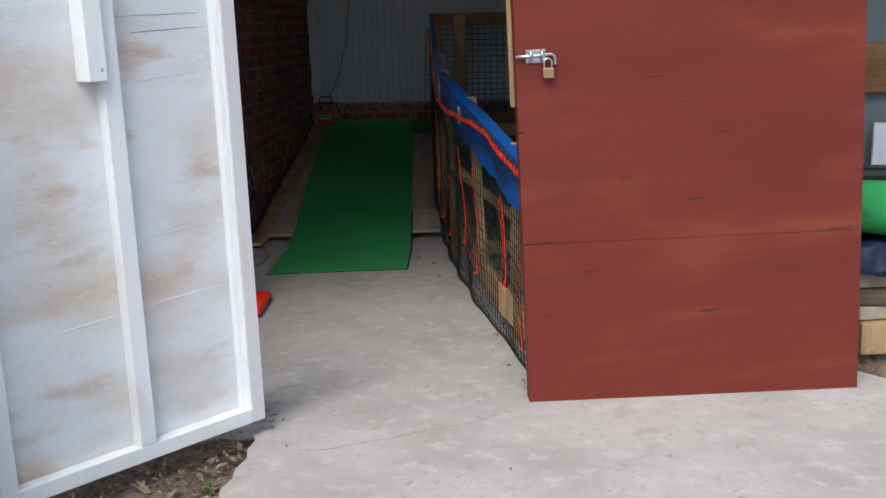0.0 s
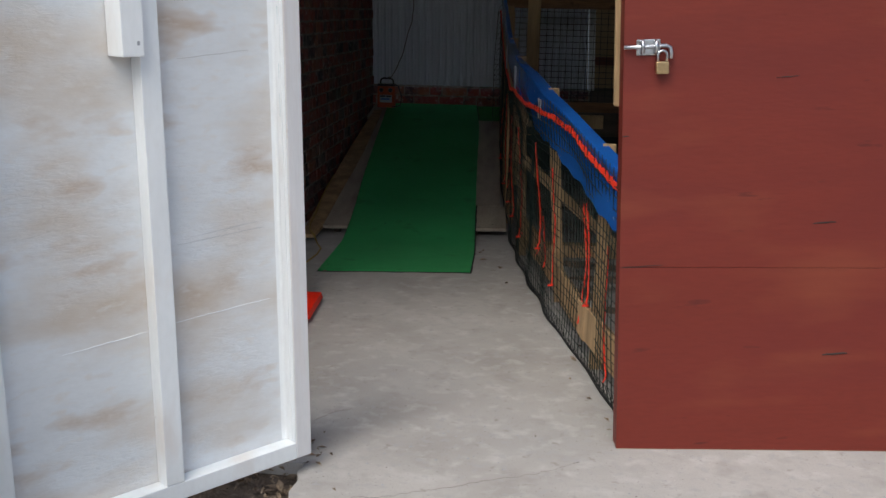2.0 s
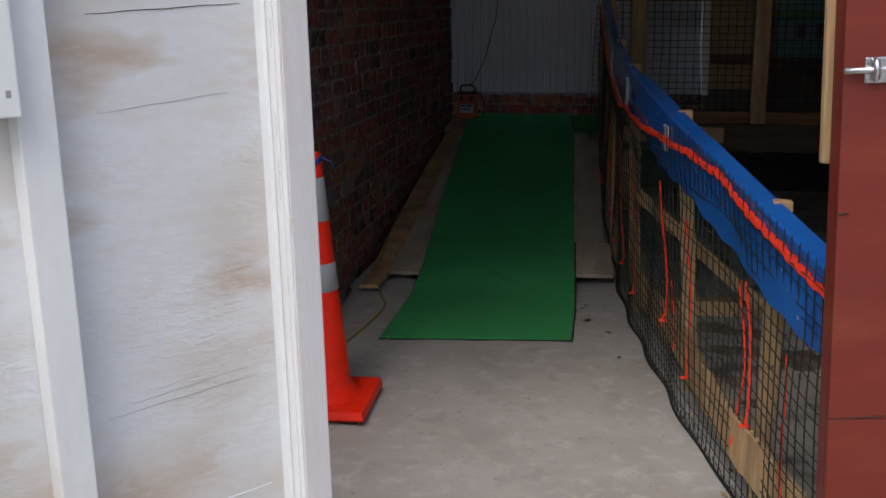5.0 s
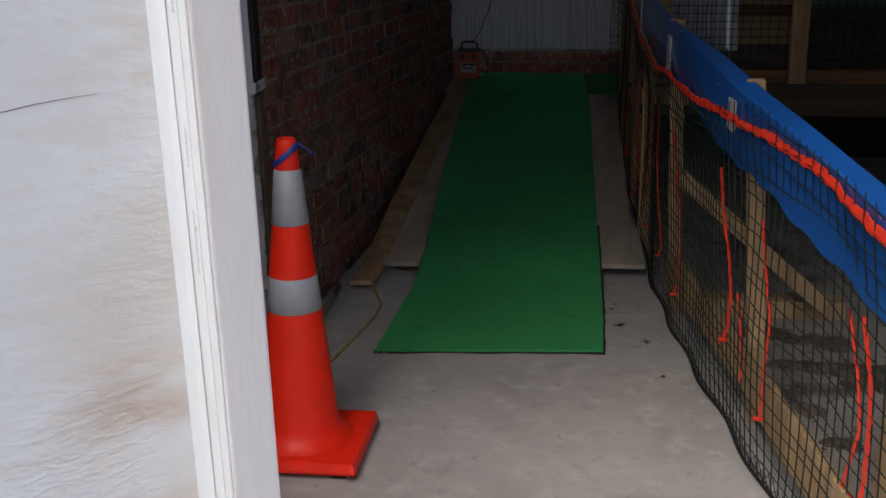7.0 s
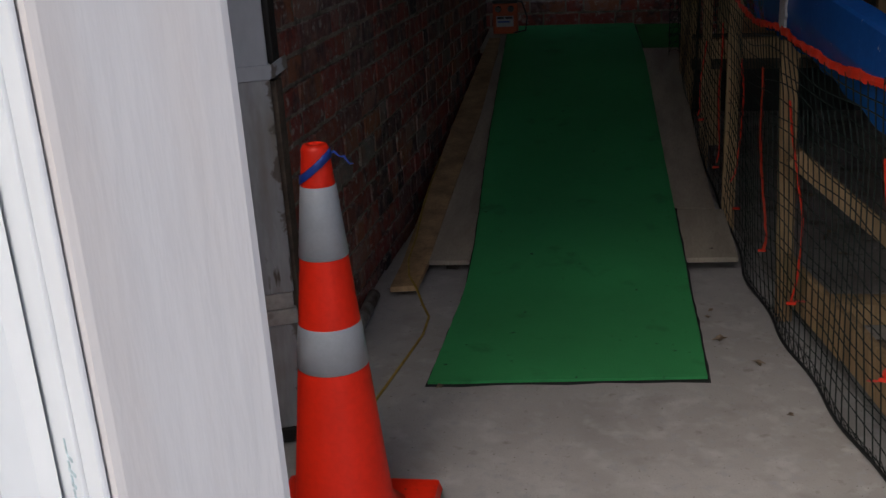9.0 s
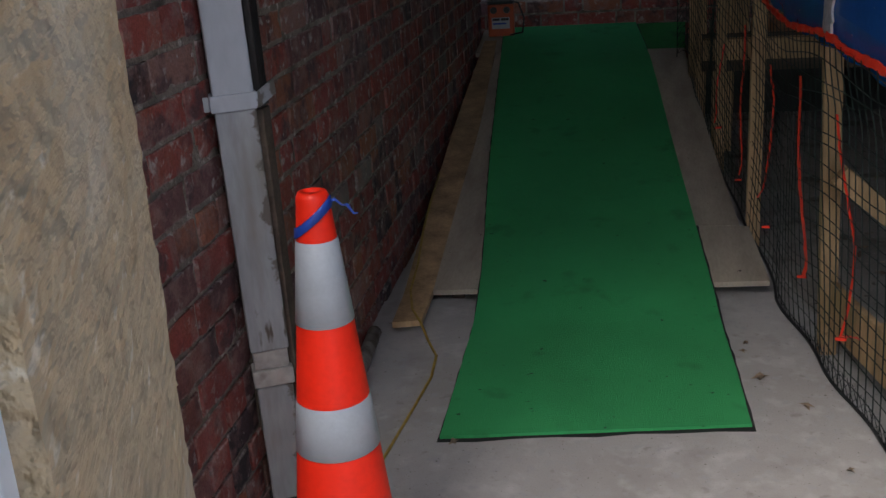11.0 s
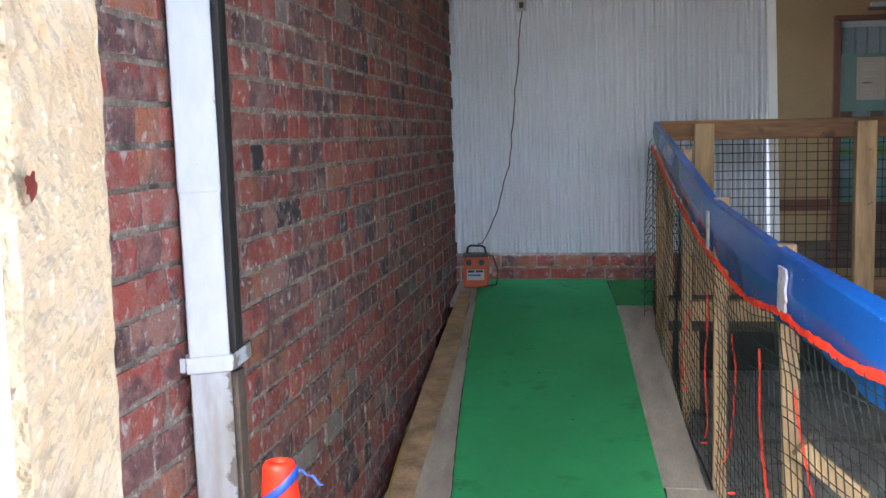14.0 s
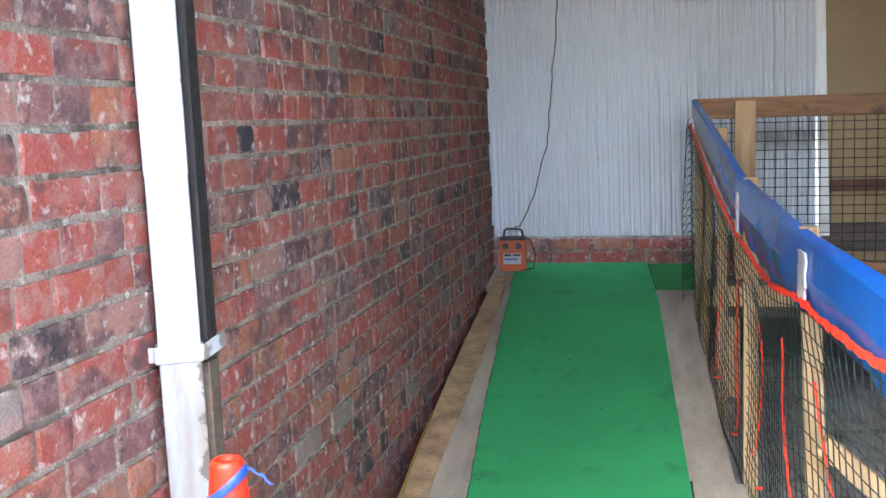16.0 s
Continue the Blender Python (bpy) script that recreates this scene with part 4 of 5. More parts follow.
part("screw_hole", block(0.481, 0.488, 0.0296, 0.0306, 1.217, 1.227, 0), LABEL, batten, "filled screw hole")
# WHITE_PAINT rows: highlight along the peeling edge of a split, given as white
for x0, x1, z0, z1, r, m_ in ((0.087, 0.40, 0.493, 0.484, 0.0012, WHITE_PAINT), (0.464, 0.70, 0.477, 0.466, 0.0012, WHITE_PAINT), (0.10, 0.37, 0.704, 0.694, 0.0006, LABEL), (0.12, 0.34, 1.192, 1.176, 0.0003, DARK_WOOD),
                              (0.089, 0.34, 1.331, 1.322, 0.0009, DARK_WOOD), (0.09, 0.40, 1.375, 1.370, 0.0012, LABEL), (0.12, 0.33, 0.722, 0.709, 0.0005, LABEL)):
    pts = [(x0 + (x1 - x0) * k / 8, -0.0496, z0 + (z1 - z0) * k / 8 + 0.0008 * math.sin(k * 1.9 + x0 * 40)) for k in range(9)]
    part("split", tube(pts, [r * (0.3 + 0.7 * math.sin(math.pi * (k + 0.6) / 9.2)) for k in range(9)], 4), m_, leaf, "fine split in the ply")

g = random.Random(71)
for z0, z1 in ((1.116, 1.155), (1.010, 1.070), (1.26, 1.30)):
    bm = bmesh.new()
    z = z0
    while z < z1:
        l = g.uniform(0.004, 0.008)
        box(bm, 0.0492, 0.0495, -0.027 + g.uniform(0, 0.002), -0.023 + g.uniform(0, 0.002), z, z + 0.0012)
        box(bm, 0.0492, 0.0495, -0.026, -0.0253 + g.uniform(0, 0.001), z + 0.0013, z + l * 0.8)
        z += l
    part("pencil_mark", bm, PENCIL, leaf, "faint teal pencil scribble")

# ---- gate: right leaf, shut, with bolt and padlock ----
R0, YAW, SAG, W = Vector((0.988, -2.108, 0.002)), 0.1242, 2.25, 1.253
RIGHT = Matrix.Translation(R0) @ Matrix.Rotation(YAW, 4, "Z") @ Matrix.Rotation(radians(-SAG), 4, "Y")
red = thing("gate_leaf", "red painted plywood gate leaf with bolt and padlock", "gate", RIGHT, "gate leaves")


def cut(x0, x1, y0, y1, z0, z1, low=0.0, high=0.0, bevel=0.001):
    """A board of the sagging leaf; its lower and upper edges fall by low and high for each metre across, so that the foot is level."""
    bm = block(x0, x1, y0, y1, z0, z1, bevel)
    for v in bm.verts:
        v.co.z -= v.co.x * (low if v.co.z < (z0 + z1) / 2 else high)
    return bm


LEVEL = math.tan(radians(SAG))
part("skin", cut(0.0, W, 0.0, 0.014, 0.0, 0.5965, LEVEL, 0.027), RED_PAINT, red)
part("skin", cut(0.0, W, 0.0005, 0.0145, 0.5978, 2.06, 0.027, 0.0), RED_PAINT, red)
for x0, x1 in ((0.0, 0.05), (0.60, 0.65), (W - 0.05, W)):
    part("stile", cut(x0, x1, 0.0155, 0.062, 0.002, 2.06, LEVEL, 0.0, 0.003), RED_PAINT, red)
part("rail", cut(0.051, W - 0.051, 0.0155, 0.060, 0.002, 0.05, LEVEL, LEVEL, 0.003), WHITE_PAINT, red)
part("rail", block(0.051, W - 0.051, 0.0155, 0.060, 2.0, 2.05, 0.003), WHITE_PAINT, red)
part("bottom_edge", cut(0.001, W - 0.001, -0.0004, 0.0138, -0.0012, 0.0006, LEVEL, LEVEL, 0.0003), OLD_PLY, red, "bare plywood edge at the foot")
part("meeting_batten", block(-0.014, 0.034, 0.0635, 0.085, 1.084, 1.95, 0.006), RAW_TIMBER, red, "bare pine meeting batten")
bolt = part("bolt_plate", block(0.036, 0.106, -0.004, -0.0005, 1.238, 1.284, 0.003), STEEL, red, "zinc plated barrel bolt")
part("bolt_rod", tube([(-0.002, -0.012, 1.262), (0.06, -0.012, 1.262), (0.122, -0.012, 1.266), (0.133, -0.014, 1.260), (0.136, -0.016, 1.246), (0.135, -0.016, 1.228)], 0.0058, 8), STEEL, bolt, "", True)
for x in (0.046, 0.086):
    bm = bmesh.new()
    tube([(x + 0.006, -0.004, 1.278), (x + 0.006, -0.016, 1.276), (x + 0.006, -0.020, 1.262), (x + 0.006, -0.016, 1.248), (x + 0.006, -0.004, 1.246)], 0.0065, 6, bm)
    part("bolt_keeper", bm, STEEL, bolt, "", True)
for x, z in ((0.042, 1.279), (0.100, 1.279), (0.042, 1.243), (0.100, 1.243)):
    bm = bmesh.new()
    bmesh.ops.create_cone(bm, cap_ends=True, segments=10, radius1=0.0035, radius2=0.0028, depth=0.002, matrix=Matrix.Translation((x, -0.0048, z)) @ Matrix.Rotation(radians(90), 4, "X"))
    part("screw", bm, STEEL, bolt)
lock = thing("padlock", "small brass padlock hanging from the bolt", "padlock", RIGHT @ Matrix.Translation((0.110, -0.018, 1.184)))
part("body", block(-0.019, 0.019, -0.009, 0.009, 0.0, 0.036, 0.004), BRASS, lock)
part("shackle", tube([(0.0135 * math.cos(a), 0, 0.054 + 0.0135 * math.sin(a)) if 0 <= a <= math.pi else (0.0135 * math.cos(a), 0, 0.036) for a in (-0.3, 0, 0.5, 1.0, 1.57, 2.1, 2.6, 3.14, 3.5)], 0.0036, 8), STEEL, lock, "steel shackle", True)
for x, z, l, r in ((0.004, 0.596, 0.13, 0.0012), (0.591, 0.722, 0.070, 0.0022), (0.454, 1.166, 0.068, 0.0014), (0.644, 0.299, 0.080, 0.003), (1.07, 0.569, 0.15, 0.0012), (0.0, 1.00, 0.02, 0.002)):
    part("split", tube([(x + l * k / 5, -0.0006, z + 0.010 * l * k + 0.0008 * math.sin(k * 2.3 + x * 9)) for k in range(6)], [r * (0.4 + 0.6 * math.sin(math.pi * (k + 0.5) / 6)) for k in range(6)], 4), BLACK_STRIP, red, "dark split in the plywood")

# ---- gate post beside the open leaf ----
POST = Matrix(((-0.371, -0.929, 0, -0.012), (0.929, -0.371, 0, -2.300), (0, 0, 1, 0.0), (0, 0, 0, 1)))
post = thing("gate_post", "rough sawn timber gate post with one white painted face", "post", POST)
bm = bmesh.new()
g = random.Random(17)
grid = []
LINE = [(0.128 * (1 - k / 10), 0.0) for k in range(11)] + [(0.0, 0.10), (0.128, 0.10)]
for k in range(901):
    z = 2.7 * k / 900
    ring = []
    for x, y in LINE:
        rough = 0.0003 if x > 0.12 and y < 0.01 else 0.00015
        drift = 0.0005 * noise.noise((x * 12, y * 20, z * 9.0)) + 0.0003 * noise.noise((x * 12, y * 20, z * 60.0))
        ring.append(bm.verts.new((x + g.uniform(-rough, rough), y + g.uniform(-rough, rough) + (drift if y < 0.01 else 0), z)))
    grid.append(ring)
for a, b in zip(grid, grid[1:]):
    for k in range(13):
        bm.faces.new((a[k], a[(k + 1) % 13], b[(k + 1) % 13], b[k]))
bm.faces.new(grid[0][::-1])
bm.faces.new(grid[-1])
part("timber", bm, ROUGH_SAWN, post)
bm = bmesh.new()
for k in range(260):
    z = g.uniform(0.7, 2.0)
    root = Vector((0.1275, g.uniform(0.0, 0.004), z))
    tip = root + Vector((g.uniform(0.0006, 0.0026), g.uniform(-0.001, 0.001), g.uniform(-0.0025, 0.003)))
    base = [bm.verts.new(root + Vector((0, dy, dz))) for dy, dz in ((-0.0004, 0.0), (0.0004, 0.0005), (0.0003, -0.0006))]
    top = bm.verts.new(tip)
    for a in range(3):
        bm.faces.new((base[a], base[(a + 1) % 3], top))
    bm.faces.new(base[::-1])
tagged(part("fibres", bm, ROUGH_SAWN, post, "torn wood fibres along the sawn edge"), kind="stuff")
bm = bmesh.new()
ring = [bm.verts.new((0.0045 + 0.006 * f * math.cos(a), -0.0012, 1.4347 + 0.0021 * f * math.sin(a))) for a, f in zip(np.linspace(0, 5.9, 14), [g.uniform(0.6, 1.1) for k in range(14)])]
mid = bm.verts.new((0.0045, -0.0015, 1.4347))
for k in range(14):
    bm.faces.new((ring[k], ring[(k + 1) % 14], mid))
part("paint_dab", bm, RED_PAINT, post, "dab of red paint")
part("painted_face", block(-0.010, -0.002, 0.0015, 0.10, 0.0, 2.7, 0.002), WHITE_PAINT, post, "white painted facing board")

# ---- traffic cone ----
def cone(m):
    c = thing("traffic_cone", "orange traffic cone with two grey reflective bands", "traffic cone", m)
    bm = block(-0.18, 0.192, -0.18, 0.18, 0.016, 0.050, 0.010)
    for v in bm.verts:
        if v.co.z > 0.03:
            v.co.x *= 0.975
            v.co.y *= 0.975
    part("base", bm, ORANGE, c)
    for sx in (-1, 1):
        for sy in (-1, 1):
            part("foot", block(sx * 0.14 - 0.02, sx * 0.14 + 0.02, sy * 0.14 - 0.02, sy * 0.14 + 0.02, 0.0, 0.0155, 0.003), BLACK_RUBBER, c)
    prof = [(0.150, 0.051), (0.135, 0.060), (0.117, 0.080), (0.108, 0.10), (0.0285, 0.868), (0.028, 0.880), (0.024, 0.888), (0.015, 0.890), (0.014, 0.86), (0.014, 0.80)]
    def lathe(prof, sides=40):
        bm = bmesh.new()
        rings = [[bm.verts.new((r * math.cos(2 * math.pi * k / sides), r * math.sin(2 * math.pi * k / sides), z)) for k in range(sides)] for r, z in prof]
        for a, b in zip(rings, rings[1:]):
            for k in range(sides):
                bm.faces.new((a[k], a[(k + 1) % sides], b[(k + 1) % sides], b[k]))
        return bm
    part("body", lathe(prof), ORANGE, c, "", True)
    def r_at(z):
        return 0.108 + (z - 0.10) * (0.0285 - 0.108) / 0.768
    for z0, z1 in ((0.662, 0.808), (0.425, 0.520)):
        part("band", lathe([(r_at(z0) + 0.0002, z0), (r_at(z0) + 0.0015, z0 + 0.001), (r_at(z1) + 0.0015, z1 - 0.001), (r_at(z1) + 0.0002, z1)]), BAND, c, "grey reflective band", True)
    pts = []
    for k in range(28):
        a = -3.05 + 3.3 * k / 27
        z = 0.845 + 0.026 * math.sin(a + 1.5)
        pts.append(((r_at(z) + 0.002) * math.cos(a), (r_at(z) + 0.002) * math.sin(a), z))
    bm = bmesh.new()
    lines = [[bm.verts.new((p[0] * f, p[1] * f, p[2] + dz)) for p in pts] for f, dz in ((1.0, 0.009), (0.96, 0.009), (1.0, -0.009), (1.06, -0.009))]
    for a, b in zip(lines, lines[1:] + lines[:1]):
        for k in range(len(pts) - 1):
            bm.faces.new((a[k], a[k + 1], b[k + 1], b[k]))
    part("strap", bm, BLUE_STRAP, c, "blue cloth strap tied round the tip", True)
    part("strap_end", tube([(0.026, 0.010, 0.866), (0.036, 0.006, 0.872), (0.046, 0.012, 0.860), (0.056, 0.006, 0.862), (0.066, 0.008, 0.846), (0.074, 0.004, 0.848)], [0.004, 0.003, 0.0018, 0.003, 0.0024, 0.0010], 6), BLUE_STRAP, c, "", True)
    return c


cone(pose(-0.479, -0.770, 0.0, 0, 0, 3) @ Matrix.Diagonal((1, 1, 1.012, 1)))

# ---- downpipe on the brick wall ----
pipe = thing("downpipe", "white square downpipe strapped to the brick wall", "downpipe", WALL @ Matrix.Translation((0.020, 0.012, 1.0)) @ Matrix.Rotation(radians(-0.35), 4, "Y") @ Matrix.Rotation(radians(24), 4, "Z") @ Matrix.Translation((0, 0, -1.0)))
part("pipe", block(0.0, 0.084, 0.0, 0.056, 0.957, 2.77, 0.006), WHITE_PVC, pipe)
part("pipe", block(0.0, 0.084, 0.0, 0.056, 0.42, 0.956, 0.004), DIRTY_PVC, pipe, "grimy chipped white pipe below the clip")
part("joint", block(-0.0015, 0.0855, -0.0015, 0.0575, 1.33, 2.77, 0.005), WHITE_PVC, pipe)
part("strap", block(-0.007, 0.0885, -0.005, 0.061, 0.955, 0.990, 0.003), WHITE_PVC, pipe, "white pipe clip")
part("strap_ear", block(-0.020, -0.0075, 0.006, 0.012, 0.957, 0.988, 0.003), WHITE_PVC, pipe)
part("socket", block(-0.003, 0.087, -0.003, 0.059, 0.335, 0.375, 0.005), GREY_PVC, pipe)
part("joint_gap", block(0.004, 0.080, 0.004, 0.052, 0.376, 0.419, 0.003), GREY_PVC, pipe, "grimy open joint")
part("lower_pipe", block(0.002, 0.082, 0.002, 0.054, 0.045, 0.334, 0.006), DIRTY_PVC, pipe, "dirty white lower pipe")
# solid black block: the shade in the gap below the pipe, as colour
part("gap_shade", block(-0.004, 0.088, -0.004, 0.060, 0.008, 0.044, 0.003), BLACK_STRIP, pipe, "black block standing for the shaded gap at the pipe foot")
BESIDE = pipe.matrix_world.inverted() @ WALL
part("strap_ear", bar((0.0885, -0.002, 0.972), BESIDE @ Vector((0.113, 0.128, 0.986)), 0.004, 0.032, 0.001), WHITE_PVC, pipe)
for name, tall, material, label in (("sealant", (0.953, 2.77), BLACK_STRIP, "black sealant strip beside the pipe"), ("backing_batten", (0.20, 0.950), DARK_WOOD, "weathered grey batten beside the pipe")):
    bm = block(-0.02, 0.104, 0.066, 0.112, *tall, 0.004)
    bmesh.ops.transform(bm, matrix=BESIDE, verts=bm.verts[:])
    part(name, bm, material, pipe, label)
drain = part("drain_pipe", tube([(-0.765, -0.25, 0.05), (-0.755, 0.0, 0.035), (-0.745, 0.35, 0.03), (-0.765, 0.62, 0.03)], 0.022, 10), GREY_PVC, None, "", True)
tagged(drain, "thin grey drain pipe lying along the wall foot", "pipe")

# ---- fence energizer, cable and cord ----
box_e = thing("battery_charger", "orange battery fence charger with black knobs", "charger", pose(-0.697, 3.895, 0.512, 0, 0, 4))
part("case", block(-0.077, 0.077, -0.05, 0.05, 0.0, 0.185, 0.010), CHARGER, box_e)
part("lid", block(-0.079, 0.079, -0.053, 0.053, 0.1855, 0.205, 0.008), BLACK, box_e)
for x in (-0.043, 0.035):
    bm = bmesh.new()
    bmesh.ops.create_cone(bm, cap_ends=True, segments=20, radius1=0.020, radius2=0.016, depth=0.022, matrix=Matrix.Translation((x, -0.062, 0.152)) @ Matrix.Rotation(radians(90), 4, "X"))
    part("knob", bm, BLACK, box_e)
plate = part("label", block(-0.055, 0.050, -0.053, -0.0505, 0.045, 0.110, 0), LABEL, box_e, "pale printed label")
part("label_panel", block(-0.050, -0.008, -0.0545, -0.0535, 0.092, 0.106, 0), BLACK, plate)
part("label_panel", block(0.000, 0.045, -0.0545, -0.0535, 0.092, 0.106, 0), BLACK, plate)
part("label_panel", block(-0.048, 0.030, -0.0545, -0.0535, 0.070, 0.080, 0), BLUE_STRAP, plate)
part("handle", tube([(-0.055, 0, 0.203), (-0.050, 0, 0.240), (-0.035, 0, 0.252), (0.035, 0, 0.250), (0.055, 0, 0.238), (0.060, 0, 0.203)], 0.007, 8), BLACK, box_e, "black carrying handle", True)
part("lead", tube([(0.05, -0.04, 0.206), (0.105, -0.05, 0.19), (0.135, -0.05, 0.10), (0.125, -0.055, 0.02), (0.05, -0.06, 0.008)], 0.005, 6), BLACK, box_e, "black lead", True)
hang = [(-0.405, 2.8), (-0.405, 2.2), (-0.42, 2.0), (-0.440, 1.75), (-0.46, 1.60), (-0.475, 1.38), (-0.495, 1.25), (-0.55, 1.04), (-0.61, 0.87), (-0.66, 0.77), (-0.69, 0.77)]
fall = []
for (x0, z0), (x1, z1) in zip(hang, hang[1:]):
    for k in range(4):
        t = k / 4
        z = z0 + (z1 - z0) * t
        fall.append((x0 + (x1 - x0) * t + 0.004 * math.sin(z * 21) + 0.003 * math.sin(z * 47), 3.965 - 0.03 * max(0.0, 0.85 - z), z))
cable = part("power_cable", tube(fall + [(-0.69, 3.92, 0.765)], 0.0036, 6), CABLE, None, "", True)
tagged(cable, "thin cable hanging down the corrugated wall", "cable")
socket = thing("socket_box", "small grey outdoor socket box on the sheet wall", "socket")
part("box", block(-0.435, -0.375, 3.955, 3.985, 2.17, 2.25, 0.004), LABEL, socket)
part("plug", block(-0.418, -0.392, 3.935, 3.954, 2.185, 2.22, 0.004), BLACK, socket)
cord = part("string", tube([(-0.758, 1.9, ramp_z(1.9) + 0.010), (-0.748, 1.60, ramp_z(1.6) + 0.012), (-0.735, 1.36, ramp_z(1.36) + 0.012), (-0.71, 1.1, ramp_z(1.1) + 0.012), (-0.70, 0.9, 0.062), (-0.665, 0.75, 0.056), (-0.622, 0.665, 0.045), (-0.585, 0.59, 0.012), (-0.545, 0.5, 0.005), (-0.535, 0.35, 0.005), (-0.55, 0.17, 0.005), (-0.575, -0.10, 0.005), (-0.60, -0.4, 0.005), (-0.62, -0.7, 0.005)], 0.0045, 6), CORD, None, "", True)
tagged(cord, "yellow string trailing from the ramp to the floor", "string")

# ---- pole fence by the open leaf ----
pales = thing("pole_fence", "mossy split pole fence beside the gate", "fence")
g = random.Random(8)
for i, (x, y, top, r) in enumerate(((-0.558, -3.25, 1.275, 0.044), (-0.592, -3.34, 1.215, 0.043), (-0.585, -3.46, 1.19, 0.040), (-0.60, -3.58, 1.22, 0.040), (-0.62, -3.70, 1.17, 0.042), (-0.65, -3.82, 1.2, 0.04), (-0.68, -3.94, 1.2, 0.04))):
    tilt = g.uniform(-0.02, 0.02)
    pts = [(x + 0.024 - 0.024 * k / 8 + 0.006 * math.sin(0.8 * k + i), y + tilt * k / 8, -0.045 + (top + 0.045) * k / 8) for k in range(9)]
    part("pole", tube(pts, [r * (0.76 + 0.25 * math.sin(0.25 + 2.6 * k / 8)) * g.uniform(0.96, 1.04) for k in range(9)], 14), BAMBOO, pales, "", True)
part("end_post", tube([(-0.675, -3.02, -0.045), (-0.675, -3.02, 0.6), (-0.675, -3.02, 1.335)], 0.05, 14), BAMBOO, pales, "thicker end post", True)
bm = bmesh.new()
tube([(-0.675 + 0.055 * math.cos(a), -3.02 + 0.055 * math.sin(a), 1.280 + 0.004 * math.sin(3 * a)) for a in np.linspace(0, 6.4, 24)], 0.0024, 6, bm)
tube([(-0.675 + 0.055 * math.cos(a), -3.02 + 0.055 * math.sin(a), 1.290 + 0.005 * math.sin(5 * a)) for a in np.linspace(0, 6.4, 24)], 0.0024, 6, bm)
tube([(-0.635, -3.06, 1.282), (-0.605, -3.08, 1.285), (-0.585, -3.085, 1.288)], 0.0024, 6, bm)
part("rope", bm, WHITE_PAINT, pales, "white rope round the end post", True)
part("wire", tube([(-0.60, -3.19, 0.16), (-0.57, -3.17, 0.165), (-0.555, -3.19, 0.155)], 0.008, 6), GREY_PVC, pales, "", True)

# ---- leaf litter on the bare soil ----
bm = bmesh.new()
g = random.Random(21)
for i in range(2600):
    x, y = g.uniform(-0.95, 0.06), g.uniform(-4.2, -2.30)
    l, w = (g.uniform(0.004, 0.020), g.uniform(0.002, 0.007)) if i % 7 else (g.uniform(0.022, 0.045), g.uniform(0.005, 0.012))
    m = Matrix.Translation((x, y, -0.040 + g.uniform(0, 0.02))) @ Euler((g.uniform(-0.5, 0.5), g.uniform(-0.5, 0.5), g.uniform(0, 6.3))).to_matrix().to_4x4()
    vs = [bm.verts.new(m @ Vector(p)) for p in ((-l, 0, 0), (-l * 0.2, -w, 0.004), (l, 0, 0.006), (-l * 0.1, w, 0.004), (-l, 0, -0.002), (-l * 0.2, -w, 0.002), (l, 0, 0.004), (-l * 0.1, w, 0.002))]
    bm.faces.new(vs[:4])
    bm.faces.new(vs[4:][::-1])
litter = part("leaf_litter", bm, LITTER)
tagged(litter, "dry brown leaves and chips on bare soil", "leaf litter", kind="stuff")
bm = bmesh.new()
for i in range(7):
    a = g.uniform(0, 6.3)
    x, y = -0.03 + g.uniform(-0.02, 0.02), -2.80 + g.uniform(-0.03, 0.03)
    tube([(x, y, -0.045), (x + 0.012 * math.cos(a), y + 0.012 * math.sin(a), -0.02), (x + 0.028 * math.cos(a), y + 0.028 * math.sin(a), -0.008)], [0.004, 0.0035, 0.0008], 4, bm)
tuft = part("grass_tuft", bm, GRASS)
tagged(tuft, "small tuft of green grass at the slab edge", "grass", kind="stuff")

# ---- things stacked past the red leaf ----
STACK = ((2.30, -1.62, 0.060, 0.13, 0.16, RAW_TIMBER, 6), (2.36, -1.55, 0.06, 0.13, 0.9, OLD_PLY, -4), (2.28, -1.60, 0.195, 0.055, 0.9, OLD_PLY, 14), (2.29, -1.58, 0.254, 0.045, 0.8, DARK_WOOD, -3), (2.24, -1.50, 0.302, 0.070, 1.0, OLD_PLY, 8))
for i, (x, y, z, h, l, mt, turn) in enumerate(STACK):
    p = part("plank", block(0, l, -0.12, 0.15, 0, h, 0.008), mt)
    p.matrix_world = pose(x + (0.0 if i != 1 else 0.13), y, z, 0, 0, turn)
    tagged(p, "weathered plank in a stack on the soil" if i else "pale sawn timber offcut at the foot of a stack", "plank", "stacked planks")
heap = bmesh.new()
g = random.Random(61)
rows = []
for i in range(15):
    rows.append([heap.verts.new((2.16 + 0.1 * i, -1.78 + 0.05 * k, -0.05 if k in (0, 11) or i in (0, 14) else 0.045 + g.uniform(-0.03, 0.012) - (0.04 if k < 2 else 0))) for k in range(12)])
for a, b in zip(rows, rows[1:]):
    for k in range(11):
        heap.faces.new((a[k], b[k], b[k + 1], a[k + 1]))
heap = part("soil_heap", heap, SOIL)
tagged(heap, "low heap of soil and chips under planks", "soil", kind="stuff")
tarp = bmesh.new()
rows = []
for i in range(13):
    rows.append([tarp.verts.new((2.26 + 0.05 * i, -1.66 + 0.035 * k, 0.375 + (0.09 if 1 < k < 9 else 0.0) + 0.018 * math.sin(1.7 * i + 1.1 * k) + g.uniform(0, 0.015))) for k in range(11)])
low = [[tarp.verts.new((v.co.x, v.co.y, 0.373)) for v in r] for r in rows]
